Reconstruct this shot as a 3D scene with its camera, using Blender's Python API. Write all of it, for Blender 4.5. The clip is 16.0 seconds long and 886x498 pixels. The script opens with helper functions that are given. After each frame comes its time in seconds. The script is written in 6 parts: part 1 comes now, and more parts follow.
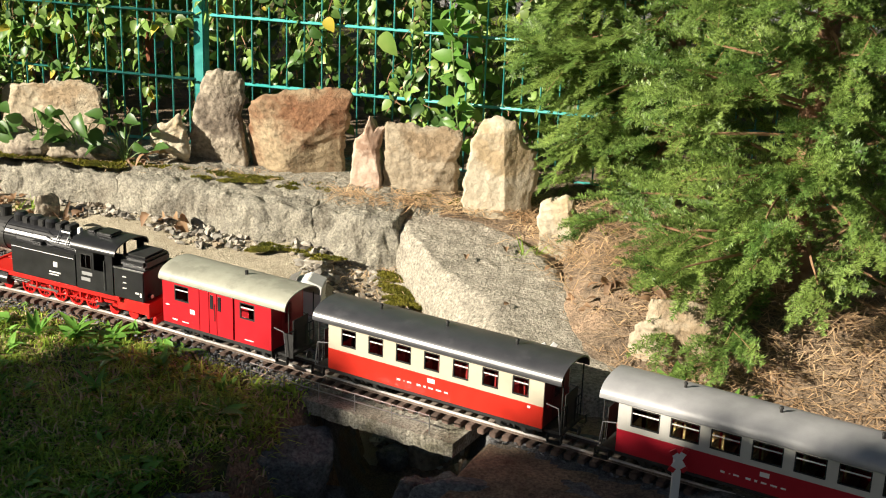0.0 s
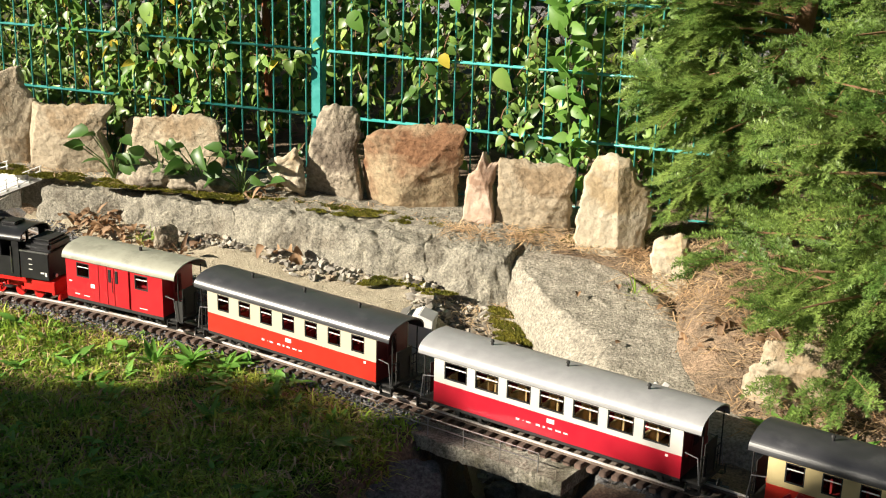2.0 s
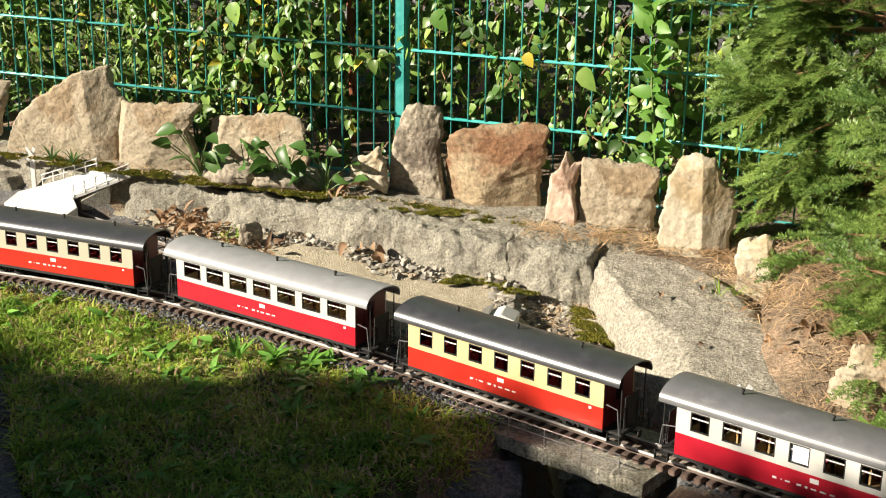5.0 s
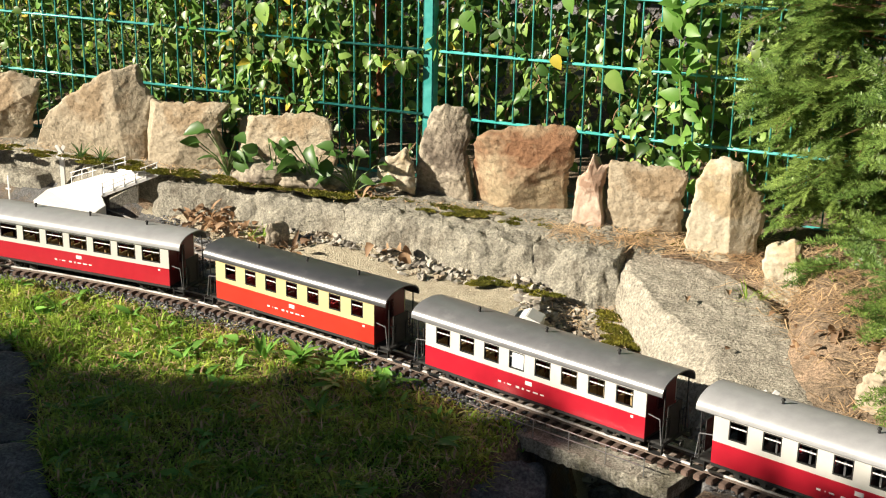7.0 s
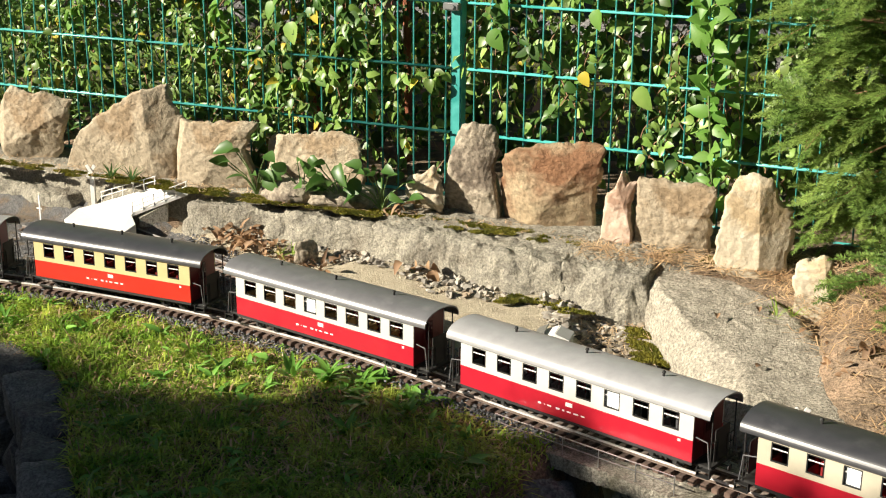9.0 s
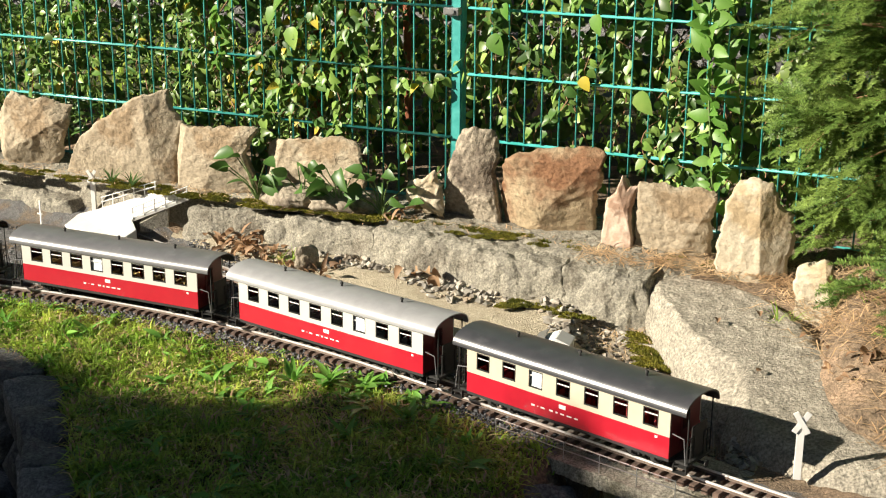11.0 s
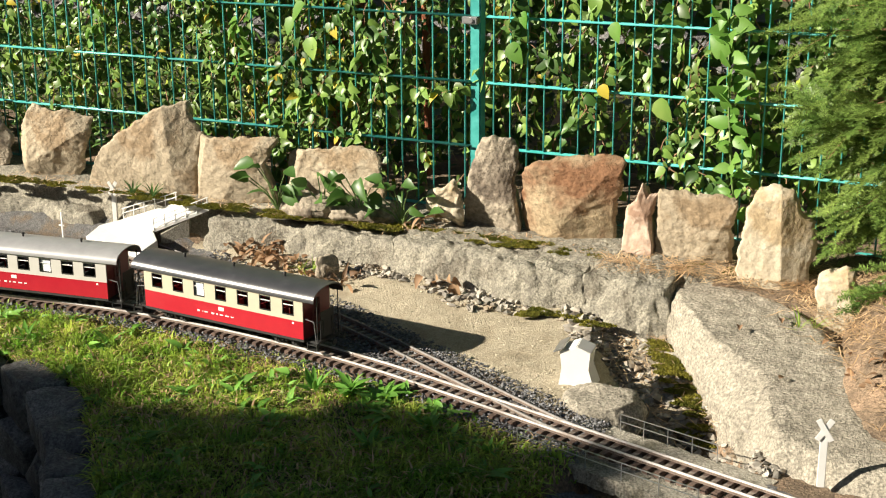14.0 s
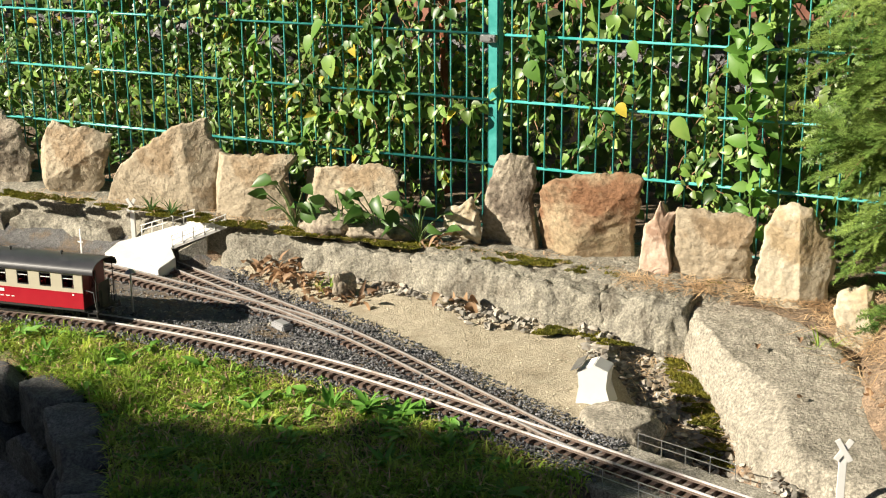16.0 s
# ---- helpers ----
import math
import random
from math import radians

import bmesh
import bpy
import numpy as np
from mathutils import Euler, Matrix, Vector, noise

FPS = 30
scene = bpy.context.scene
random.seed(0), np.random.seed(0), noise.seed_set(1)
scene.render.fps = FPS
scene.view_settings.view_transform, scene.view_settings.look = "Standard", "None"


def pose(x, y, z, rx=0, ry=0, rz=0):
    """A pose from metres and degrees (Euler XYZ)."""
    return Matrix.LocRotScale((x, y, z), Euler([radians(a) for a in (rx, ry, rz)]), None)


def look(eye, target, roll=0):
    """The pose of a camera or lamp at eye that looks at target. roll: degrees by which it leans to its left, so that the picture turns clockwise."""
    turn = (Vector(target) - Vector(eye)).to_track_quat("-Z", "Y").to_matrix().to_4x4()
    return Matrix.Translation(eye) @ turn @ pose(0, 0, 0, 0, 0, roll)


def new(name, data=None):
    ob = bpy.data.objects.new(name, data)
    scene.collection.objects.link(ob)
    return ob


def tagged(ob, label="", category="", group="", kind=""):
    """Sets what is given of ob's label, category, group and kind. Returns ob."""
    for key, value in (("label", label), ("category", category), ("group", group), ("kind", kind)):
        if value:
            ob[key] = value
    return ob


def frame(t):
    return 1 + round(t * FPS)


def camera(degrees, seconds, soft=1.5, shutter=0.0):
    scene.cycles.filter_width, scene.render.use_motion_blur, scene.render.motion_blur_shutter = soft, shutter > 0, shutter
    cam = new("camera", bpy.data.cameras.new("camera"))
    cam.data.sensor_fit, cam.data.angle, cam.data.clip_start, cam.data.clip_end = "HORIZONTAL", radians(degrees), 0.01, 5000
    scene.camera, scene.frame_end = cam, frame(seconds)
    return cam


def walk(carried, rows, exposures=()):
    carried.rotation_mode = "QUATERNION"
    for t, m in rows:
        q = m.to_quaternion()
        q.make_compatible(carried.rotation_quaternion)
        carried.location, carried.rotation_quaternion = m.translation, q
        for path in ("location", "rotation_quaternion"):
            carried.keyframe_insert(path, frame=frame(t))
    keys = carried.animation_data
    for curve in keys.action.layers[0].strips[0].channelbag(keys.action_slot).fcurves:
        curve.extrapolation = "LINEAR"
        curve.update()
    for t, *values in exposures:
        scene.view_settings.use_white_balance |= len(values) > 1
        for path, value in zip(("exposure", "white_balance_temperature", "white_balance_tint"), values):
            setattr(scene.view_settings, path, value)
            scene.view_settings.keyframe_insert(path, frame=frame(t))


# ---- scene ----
cam = camera(35.93, 16.0, soft=1.1)
PATH = [
    (0, pose(1.568, -3.615, 1.212, 70.597, -2.003, 14.411)),
    (0.5, pose(1.568, -3.615, 1.212, 70.801, -1.689, 15.485)),
    (1, pose(1.568, -3.615, 1.212, 71.153, -1.344, 16.702)),
    (1.5, pose(1.568, -3.615, 1.212, 71.520, -1.170, 17.807)),
    (2, pose(1.568, -3.615, 1.212, 71.955, -1.389, 19.145)),
    (2.5, pose(1.568, -3.615, 1.212, 72.123, -1.256, 20.156)),
    (3, pose(1.568, -3.615, 1.212, 71.834, -1.089, 19.862)),
    (3.5, pose(1.568, -3.615, 1.212, 71.826, -1.228, 19.983)),
    (4, pose(1.568, -3.615, 1.212, 71.973, -1.100, 20.669)),
    (4.5, pose(1.568, -3.615, 1.212, 71.916, -0.728, 21.824)),
    (7, pose(1.568, -3.615, 1.212, 71.894, -0.961, 23.785)),
    (7.5, pose(1.568, -3.615, 1.212, 72.140, -0.727, 24.135)),
    (8, pose(1.568, -3.615, 1.212, 72.253, -0.558, 24.542)),
    (8.5, pose(1.568, -3.615, 1.212, 72.490, -0.477, 24.933)),
    (9, pose(1.568, -3.615, 1.212, 72.622, -0.393, 24.851)),
    (11.5, pose(1.568, -3.615, 1.212, 72.858, -0.221, 24.871)),
    (12, pose(1.568, -3.615, 1.212, 72.941, 0.111, 24.932)),
    (12.5, pose(1.568, -3.615, 1.212, 73.010, -0.170, 25.229)),
    (13, pose(1.568, -3.615, 1.212, 73.063, 0.350, 25.203)),
    (13.5, pose(1.568, -3.615, 1.212, 73.173, 0.160, 25.428)),
    (14, pose(1.568, -3.615, 1.212, 73.196, 0.293, 25.548)),
    (14.5, pose(1.568, -3.615, 1.212, 73.273, 0.552, 25.566)),
    (15, pose(1.568, -3.615, 1.212, 73.273, 0.410, 25.929)),
    (15.5, pose(1.568, -3.615, 1.212, 73.745, 0.341, 26.128)),
    (16, pose(1.568, -3.615, 1.212, 73.944, 0.325, 26.297)),
]
walk(cam, PATH)

# ---- light ----
SUN_AZ, SUN_EL = 38.0, 25.0      # where the light goes (from +x towards +y), height of the sun
world = bpy.data.worlds.new("sky")
world.use_nodes = True
scene.world = world
wn = world.node_tree
sky = wn.nodes.new("ShaderNodeTexSky")
sky.sky_type = "NISHITA"
sky.sun_disc = False
sky.sun_elevation = radians(SUN_EL)
sky.sun_rotation = radians(270 - SUN_AZ)
wn.links.new(sky.outputs[0], wn.nodes["Background"].inputs[0])
wn.nodes["Background"].inputs[1].default_value = 0.021
sun = new("sun", bpy.data.lights.new("sun", "SUN"))
sun.data.energy, sun.data.angle, sun.data.color = 5.8, radians(0.53), (1.0, 0.91, 0.76)
LIGHT_WAY = Vector((math.cos(radians(SUN_EL)) * math.cos(radians(SUN_AZ)), math.cos(radians(SUN_EL)) * math.sin(radians(SUN_AZ)), -math.sin(radians(SUN_EL))))
sun.matrix_basis = look((0, 0, 6), Vector((0, 0, 6)) + LIGHT_WAY)
scene.view_settings.exposure = 0.97


# ---- materials ----
def mat(name, c1, c2=None, rough=0.7, metal=0.0, scale=20.0, detail=6.0, bump=0.0, bump_scale=None, c3=None, scale3=3.0, spec=0.5,
        per_object=0.0, per_island=0.0, lo=0.35, hi=0.65, lo3=0.5, hi3=0.62, coat=0.0, speck=0.0, speck_amount=0.45, relief=0.004):
    """Noise-mixed colours at two scales with fine relief."""
    m = bpy.data.materials.new(name)
    m.use_nodes = True
    nt = m.node_tree
    L = nt.links.new
    b = nt.nodes["Principled BSDF"]
    b.inputs["Roughness"].default_value, b.inputs["Metallic"].default_value = rough, metal
    b.inputs["Specular IOR Level"].default_value = spec
    b.inputs["Coat Weight"].default_value = coat
    tc = nt.nodes.new("ShaderNodeTexCoord")
    where = nt.nodes.new("ShaderNodeNewGeometry").outputs["Position"] if per_object < 0 else tc.outputs["Object"]

    def ns(sc, det):
        n = nt.nodes.new("ShaderNodeTexNoise")
        n.inputs["Scale"].default_value, n.inputs["Detail"].default_value, n.inputs["Roughness"].default_value = sc, det, 0.65
        L(where, n.inputs["Vector"])
        return n.outputs["Fac"]

    def ramp(src, a, z):
        r = nt.nodes.new("ShaderNodeMapRange")
        r.inputs[1].default_value, r.inputs[2].default_value = a, z
        L(src, r.inputs[0])
        return r.outputs[0]

    def mix(f, a, z):
        x = nt.nodes.new("ShaderNodeMix")
        x.data_type = "RGBA"
        for s, v in ((x.inputs[0], f), (x.inputs[6], a), (x.inputs[7], z)):
            if hasattr(v, "links"):
                L(v, s)
            else:
                s.default_value = v if isinstance(v, float) else (*v, 1)
        return x.outputs[2]

    col = mix(ramp(ns(scale, detail), lo, hi), c1, c2 or c1)
    if c3:
        col = mix(ramp(ns(scale3, 4), lo3, hi3), col, c3)
    if speck:
        hs = nt.nodes.new("ShaderNodeHueSaturation")
        sv = nt.nodes.new("ShaderNodeMapRange")
        sv.inputs[1].default_value, sv.inputs[2].default_value, sv.inputs[3].default_value, sv.inputs[4].default_value = 0.36, 0.64, 1 - speck_amount, 1 + speck_amount
        L(ns(speck, 5), sv.inputs[0])
        L(sv.outputs[0], hs.inputs["Value"])
        L(col, hs.inputs["Color"])
        col = hs.outputs[0]
    rnd, amount = None, 0
    if per_object > 0:
        rnd, amount = nt.nodes.new("ShaderNodeObjectInfo").outputs["Random"], per_object
    if per_island > 0:
        rnd, amount = nt.nodes.new("ShaderNodeNewGeometry").outputs["Random Per Island"], per_island
    if rnd:
        hsv = nt.nodes.new("ShaderNodeHueSaturation")
        v = nt.nodes.new("ShaderNodeMapRange")
        v.inputs[3].default_value, v.inputs[4].default_value = 1 - amount, 1 + amount
        L(rnd, v.inputs[0])
        L(v.outputs[0], hsv.inputs["Value"])
        L(col, hsv.inputs["Color"])
        col = hsv.outputs[0]
    L(col, b.inputs["Base Color"])
    if bump:
        bp = nt.nodes.new("ShaderNodeBump")
        bp.inputs["Strength"].default_value, bp.inputs["Distance"].default_value = bump, relief
        L(ns(bump_scale or scale * 3, 8), bp.inputs["Height"])
        L(bp.outputs[0], b.inputs["Normal"])
    return m


def leafy(name, c1, c2, rough=0.45, scale=6.0, translucent=0.3, isl=0.4):
    m = mat(name, c1, c2, rough=rough, scale=scale, detail=3, per_island=isl, spec=0.45)
    nt = m.node_tree
    b = nt.nodes["Principled BSDF"]
    src = b.inputs["Base Color"].links[0].from_socket
    tr = nt.nodes.new("ShaderNodeBsdfTranslucent")
    mx = nt.nodes.new("ShaderNodeMixShader")
    mx.inputs[0].default_value = translucent
    nt.links.new(src, tr.inputs[0])
    nt.links.new(b.outputs[0], mx.inputs[1])
    nt.links.new(tr.outputs[0], mx.inputs[2])
    nt.links.new(mx.outputs[0], nt.nodes["Material Output"].inputs[0])
    return m


M_SOIL = mat("soil", (0.12, 0.085, 0.055), (0.24, 0.175, 0.115), 0.95, scale=30, bump=1.0, bump_scale=120, per_object=-1, c3=(0.29, 0.20, 0.13), scale3=5, speck=160, relief=0.008)
M_TURF = mat("turf", (0.035, 0.052, 0.014), (0.085, 0.095, 0.028), 0.95, scale=45, bump=1.0, bump_scale=160, per_object=-1, c3=(0.12, 0.10, 0.045), scale3=9, speck=160)
M_BED = mat("ballast_bed", (0.09, 0.088, 0.088), (0.17, 0.165, 0.16), 0.95, scale=60, bump=1.0, bump_scale=260, per_object=-1, c3=(0.16, 0.12, 0.08), scale3=8, speck=300, relief=0.006)
M_SAND = mat("sand", (0.36, 0.31, 0.22), (0.45, 0.39, 0.285), 0.95, scale=40, bump=1.0, bump_scale=220, per_object=-1, c3=(0.33, 0.28, 0.195), scale3=9, speck=330, speck_amount=0.3, relief=0.006)
M_LEDGE = mat("ledge_stone", (0.215, 0.20, 0.165), (0.35, 0.325, 0.26), 0.95, scale=30, bump=1.0, bump_scale=75, per_object=-1, c3=(0.185, 0.165, 0.13), scale3=10, lo3=0.52, hi3=0.66, speck=170, speck_amount=0.36, relief=0.012, spec=0.25)
M_SLAB = mat("bedrock", (0.265, 0.24, 0.195), (0.375, 0.34, 0.275), 0.95, scale=34, bump=1.0, bump_scale=130, per_object=-1, c3=(0.215, 0.195, 0.155), scale3=9, lo3=0.5, hi3=0.68, speck=150, speck_amount=0.42, relief=0.006, spec=0.2)
M_STONE_TAN = mat("tan_stone", (0.315, 0.262, 0.185), (0.415, 0.35, 0.255), 0.9, scale=10, bump=1.0, bump_scale=26, per_object=0.1, c3=(0.27, 0.20, 0.125), scale3=7, speck=90, speck_amount=0.2, relief=0.012, spec=0.3)
M_STONE_RUST = mat("rusty_stone", (0.31, 0.235, 0.145), (0.42, 0.345, 0.225), 0.9, scale=7, bump=1.0, bump_scale=24, c3=(0.205, 0.105, 0.055), scale3=4.5, lo3=0.43, hi3=0.6, speck=90, speck_amount=0.22, relief=0.015, spec=0.3)
M_STONE_GREY = mat("grey_brown_stone", (0.29, 0.25, 0.19), (0.42, 0.36, 0.28), 0.92, scale=12, bump=1.0, bump_scale=26, c3=(0.16, 0.13, 0.10), scale3=8, speck=90, speck_amount=0.28, relief=0.016, spec=0.25)
M_STONE_PALE = mat("pale_stone", (0.41, 0.355, 0.26), (0.51, 0.45, 0.345), 0.9, scale=9, bump=1.0, bump_scale=32, c3=(0.39, 0.30, 0.185), scale3=6, speck=100, speck_amount=0.14, relief=0.007, spec=0.3)
M_STONE_PINK = mat("pink_stone", (0.42, 0.30, 0.22), (0.58, 0.46, 0.37), 0.88, scale=22, bump=0.8, bump_scale=60, c3=(0.30, 0.19, 0.13), scale3=12)
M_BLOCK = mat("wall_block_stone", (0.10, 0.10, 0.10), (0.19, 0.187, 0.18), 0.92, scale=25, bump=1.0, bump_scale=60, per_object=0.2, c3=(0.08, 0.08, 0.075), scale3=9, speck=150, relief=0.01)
M_GRAVEL = mat("gravel", (0.25, 0.225, 0.19), (0.40, 0.37, 0.315), 0.9, scale=40, per_island=0.45, c3=(0.20, 0.155, 0.105), scale3=11)
M_BALLAST = mat("ballast", (0.11, 0.11, 0.115), (0.20, 0.20, 0.205), 0.9, scale=60, per_island=0.45)
M_MOSS = mat("moss", (0.06, 0.065, 0.012), (0.15, 0.14, 0.03), 0.95, scale=60, bump=1.0, bump_scale=300, per_object=-1)
M_CONC = mat("concrete", (0.33, 0.30, 0.24), (0.43, 0.40, 0.33), 0.92, scale=25, bump=1.0, bump_scale=120, c3=(0.17, 0.155, 0.11), scale3=12, speck=200, relief=0.01)
M_WHITE = mat("white_paint", (0.68, 0.67, 0.645), (0.74, 0.73, 0.70), 0.6, scale=30, c3=(0.62, 0.60, 0.55), scale3=14, lo3=0.58, hi3=0.75)
M_RAIL = mat("weathered_brass_rail", (0.60, 0.57, 0.55), (0.76, 0.74, 0.72), 0.5, metal=0.1, scale=60, c3=(0.42, 0.36, 0.32), scale3=15, lo3=0.5, hi3=0.64)
M_RAIL_SIDE = mat("rusty_rail_side", (0.13, 0.095, 0.075), (0.21, 0.16, 0.13), 0.8, scale=60)
M_RAIL_OLD = mat("dusty_grey_rail", (0.20, 0.19, 0.18), (0.29, 0.275, 0.26), 0.75, scale=60)
M_SLEEPER = mat("brown_sleeper", (0.095, 0.06, 0.045), (0.17, 0.115, 0.09), 0.85, scale=50, bump=0.4, bump_scale=200, per_object=0.25, c3=(0.26, 0.225, 0.19), scale3=40, lo3=0.48, hi3=0.66)
M_FENCE = mat("green_coated_steel", (0.055, 0.33, 0.30), (0.085, 0.40, 0.37), 0.33, scale=30, c3=(0.03, 0.26, 0.235), scale3=8)
M_STEEL = mat("galvanised_steel", (0.45, 0.46, 0.47), (0.6, 0.6, 0.6), 0.35, metal=0.9, scale=60)
M_BARK = mat("bark", (0.17, 0.085, 0.045), (0.30, 0.17, 0.10), 0.9, scale=40, bump=1.0, bump_scale=90)
M_RUSTPIPE = mat("rusty_stake", (0.20, 0.06, 0.025), (0.32, 0.11, 0.05), 0.8, scale=30, bump=0.3)
M_BOARD = mat("brown_board", (0.17, 0.065, 0.04), (0.26, 0.11, 0.07), 0.75, scale=12, bump=0.3, per_object=0.2)
M_LEAF = leafy("climber_leaf", (0.11, 0.22, 0.04), (0.25, 0.36, 0.085), rough=0.38, isl=0.5)
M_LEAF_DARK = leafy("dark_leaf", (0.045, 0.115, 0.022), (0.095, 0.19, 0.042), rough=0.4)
M_LEAF_YELLOW = leafy("yellow_leaf", (0.46, 0.36, 0.03), (0.62, 0.52, 0.08), isl=0.2)
M_LEAF_LIME = leafy("lime_leaf", (0.10, 0.25, 0.035), (0.19, 0.35, 0.07), isl=0.25, translucent=0.4)
M_LEAF_DRY = leafy("dry_leaf", (0.22, 0.125, 0.065), (0.40, 0.26, 0.15), rough=0.7, isl=0.45)
M_GRASS = leafy("grass_blade", (0.17, 0.36, 0.03), (0.52, 0.60, 0.11), scale=9, isl=0.5, translucent=0.46)
M_WEED = leafy("weed_leaf", (0.12, 0.30, 0.04), (0.20, 0.40, 0.07), isl=0.3)
M_NEEDLE = leafy("needle", (0.088, 0.168, 0.033), (0.22, 0.305, 0.07), scale=7, isl=0.55, translucent=0.3)
M_TWIG = mat("twig", (0.22, 0.12, 0.06), (0.33, 0.2, 0.11), 0.85, scale=40)
M_STRAW = leafy("dead_needles", (0.43, 0.27, 0.14), (0.62, 0.45, 0.27), rough=0.8, isl=0.4, translucent=0.1)
M_STEM = mat("green_stem", (0.09, 0.16, 0.04), (0.14, 0.2, 0.06), 0.6, scale=20)
# paint of the train
M_BLACK = mat("black_paint", (0.012, 0.012, 0.013), (0.022, 0.022, 0.024), 0.35, scale=40)
M_BLACK_MATT = mat("matt_black_plastic", (0.012, 0.012, 0.012), (0.025, 0.024, 0.022), 0.65, scale=60)
M_RED_LOCO = mat("red_frame_paint", (0.55, 0.01, 0.01), (0.62, 0.02, 0.015), 0.4, scale=40)
M_RED = mat("red_paint", (0.43, 0.014, 0.022), (0.47, 0.018, 0.026), 0.32, scale=25, coat=0.2)
M_CRIMSON = mat("crimson_paint", (0.38, 0.010, 0.024), (0.42, 0.014, 0.028), 0.32, scale=25, coat=0.2)
M_ORANGE_RED = mat("orange_red_paint", (0.48, 0.025, 0.014), (0.52, 0.030, 0.017), 0.32, scale=25, coat=0.2)
M_DARK_RED = mat("maroon_paint", (0.13, 0.01, 0.012), (0.17, 0.013, 0.015), 0.4, scale=25)
M_CREAM = mat("cream_paint", (0.48, 0.435, 0.335), (0.52, 0.475, 0.365), 0.38, scale=25)
M_YELLOW_CREAM = mat("yellow_cream_paint", (0.56, 0.455, 0.23), (0.60, 0.495, 0.26), 0.38, scale=25)
M_IVORY = mat("ivory_paint", (0.51, 0.495, 0.455), (0.55, 0.535, 0.495), 0.38, scale=25)
M_ROOF_DARK = mat("dark_grey_roof", (0.035, 0.036, 0.04), (0.05, 0.05, 0.055), 0.36, scale=30, c3=(0.08, 0.08, 0.085), scale3=20, lo3=0.6, hi3=0.8, spec=0.9)
M_ROOF_GREY = mat("light_grey_roof", (0.27, 0.27, 0.275), (0.32, 0.32, 0.325), 0.4, scale=30, c3=(0.28, 0.28, 0.28), scale3=16, lo3=0.58, hi3=0.8, spec=0.9)
M_ROOF_MID = mat("mid_grey_roof", (0.12, 0.12, 0.125), (0.15, 0.15, 0.155), 0.34, scale=30, c3=(0.2, 0.2, 0.2), scale3=20, lo3=0.6, hi3=0.8, spec=0.9)
M_ROOF_OLIVE = mat("olive_grey_roof", (0.30, 0.30, 0.24), (0.36, 0.36, 0.29), 0.5, scale=30, c3=(0.25, 0.25, 0.2), scale3=16)
M_LETTER = mat("pale_lettering", (0.75, 0.72, 0.70), (0.8, 0.78, 0.75), 0.5)
M_BLANK = mat("milky_pane", (0.86, 0.87, 0.88), (0.9, 0.9, 0.9), 0.25)
M_SEAT = mat("red_seat", (0.35, 0.02, 0.02), (0.42, 0.03, 0.03), 0.6)
M_SEAT_WOOD = mat("wooden_seat", (0.42, 0.28, 0.12), (0.5, 0.35, 0.16), 0.55)
M_ROD = mat("bright_steel", (0.5, 0.5, 0.5), (0.62, 0.62, 0.62), 0.3, metal=0.9)
M_GLASS = bpy.data.materials.new("window_glass")
M_GLASS.use_nodes = True
g = M_GLASS.node_tree.nodes["Principled BSDF"]
g.inputs["Base Color"].default_value, g.inputs["Roughness"].default_value = (0.62, 0.64, 0.65, 1), 0.03
g.inputs["Transmission Weight"].default_value, g.inputs["IOR"].default_value = 1.0, 1.1


# ---- mesh tools ----
def add_box(bm, x0, x1, y0, y1, z0, z1, bevel=0.0):
    v = [bm.verts.new(p) for p in ((x0, y0, z0), (x1, y0, z0), (x1, y1, z0), (x0, y1, z0), (x0, y0, z1), (x1, y0, z1), (x1, y1, z1), (x0, y1, z1))]
    fs = [bm.faces.new([v[i] for i in q]) for q in ((3, 2, 1, 0), (4, 5, 6, 7), (0, 1, 5, 4), (1, 2, 6, 5), (2, 3, 7, 6), (3, 0, 4, 7))]
    if bevel:
        bmesh.ops.bevel(bm, geom=list({e for f in fs for e in f.edges}), offset=bevel, segments=2, affect="EDGES", clamp_overlap=True)
    return bm


def add_tube(bm, a, b, r, n=8, r2=None, cap=True):
    a, b = Vector(a), Vector(b)
    d = (b - a).normalized()
    u = d.orthogonal().normalized()
    w = d.cross(u)
    rings = []
    for p, rr in ((a, r), (b, r if r2 is None else r2)):
        rings.append([bm.verts.new(p + (u * math.cos(k * math.tau / n) + w * math.sin(k * math.tau / n)) * rr) for k in range(n)])
    for k in range(n):
        bm.faces.new((rings[0][k], rings[0][(k + 1) % n], rings[1][(k + 1) % n], rings[1][k]))
    if cap:
        bm.faces.new(rings[0][::-1])
        bm.faces.new(rings[1])
    return bm


def add_path(bm, pts, r, n=6, r2=None):
    for k in range(len(pts) - 1):
        f0, f1 = k / (len(pts) - 1), (k + 1) / (len(pts) - 1)
        e = r if r2 is None else r2
        add_tube(bm, pts[k], pts[k + 1], r + (e - r) * f0, n, r + (e - r) * f1)
    return bm


def finish(name, bm, material, smooth=False):
    me = bpy.data.meshes.new(name)
    bmesh.ops.recalc_face_normals(bm, faces=bm.faces[:])
    bm.to_mesh(me)
    bm.free()
    me.materials.append(material)
    if smooth:
        me.shade_smooth()
    return me


def part(name, bm, material, parent=None, label="", smooth=False, at=None):
    ob = new(name, finish(name, bm, material, smooth))
    if parent:
        ob.parent = parent
    if at is not None:
        ob.matrix_basis = at
    return tagged(ob, label)


def share(name, mesh, parent, m):
    ob = new(name, mesh)
    ob.parent = parent
    ob.matrix_basis = m
    return ob


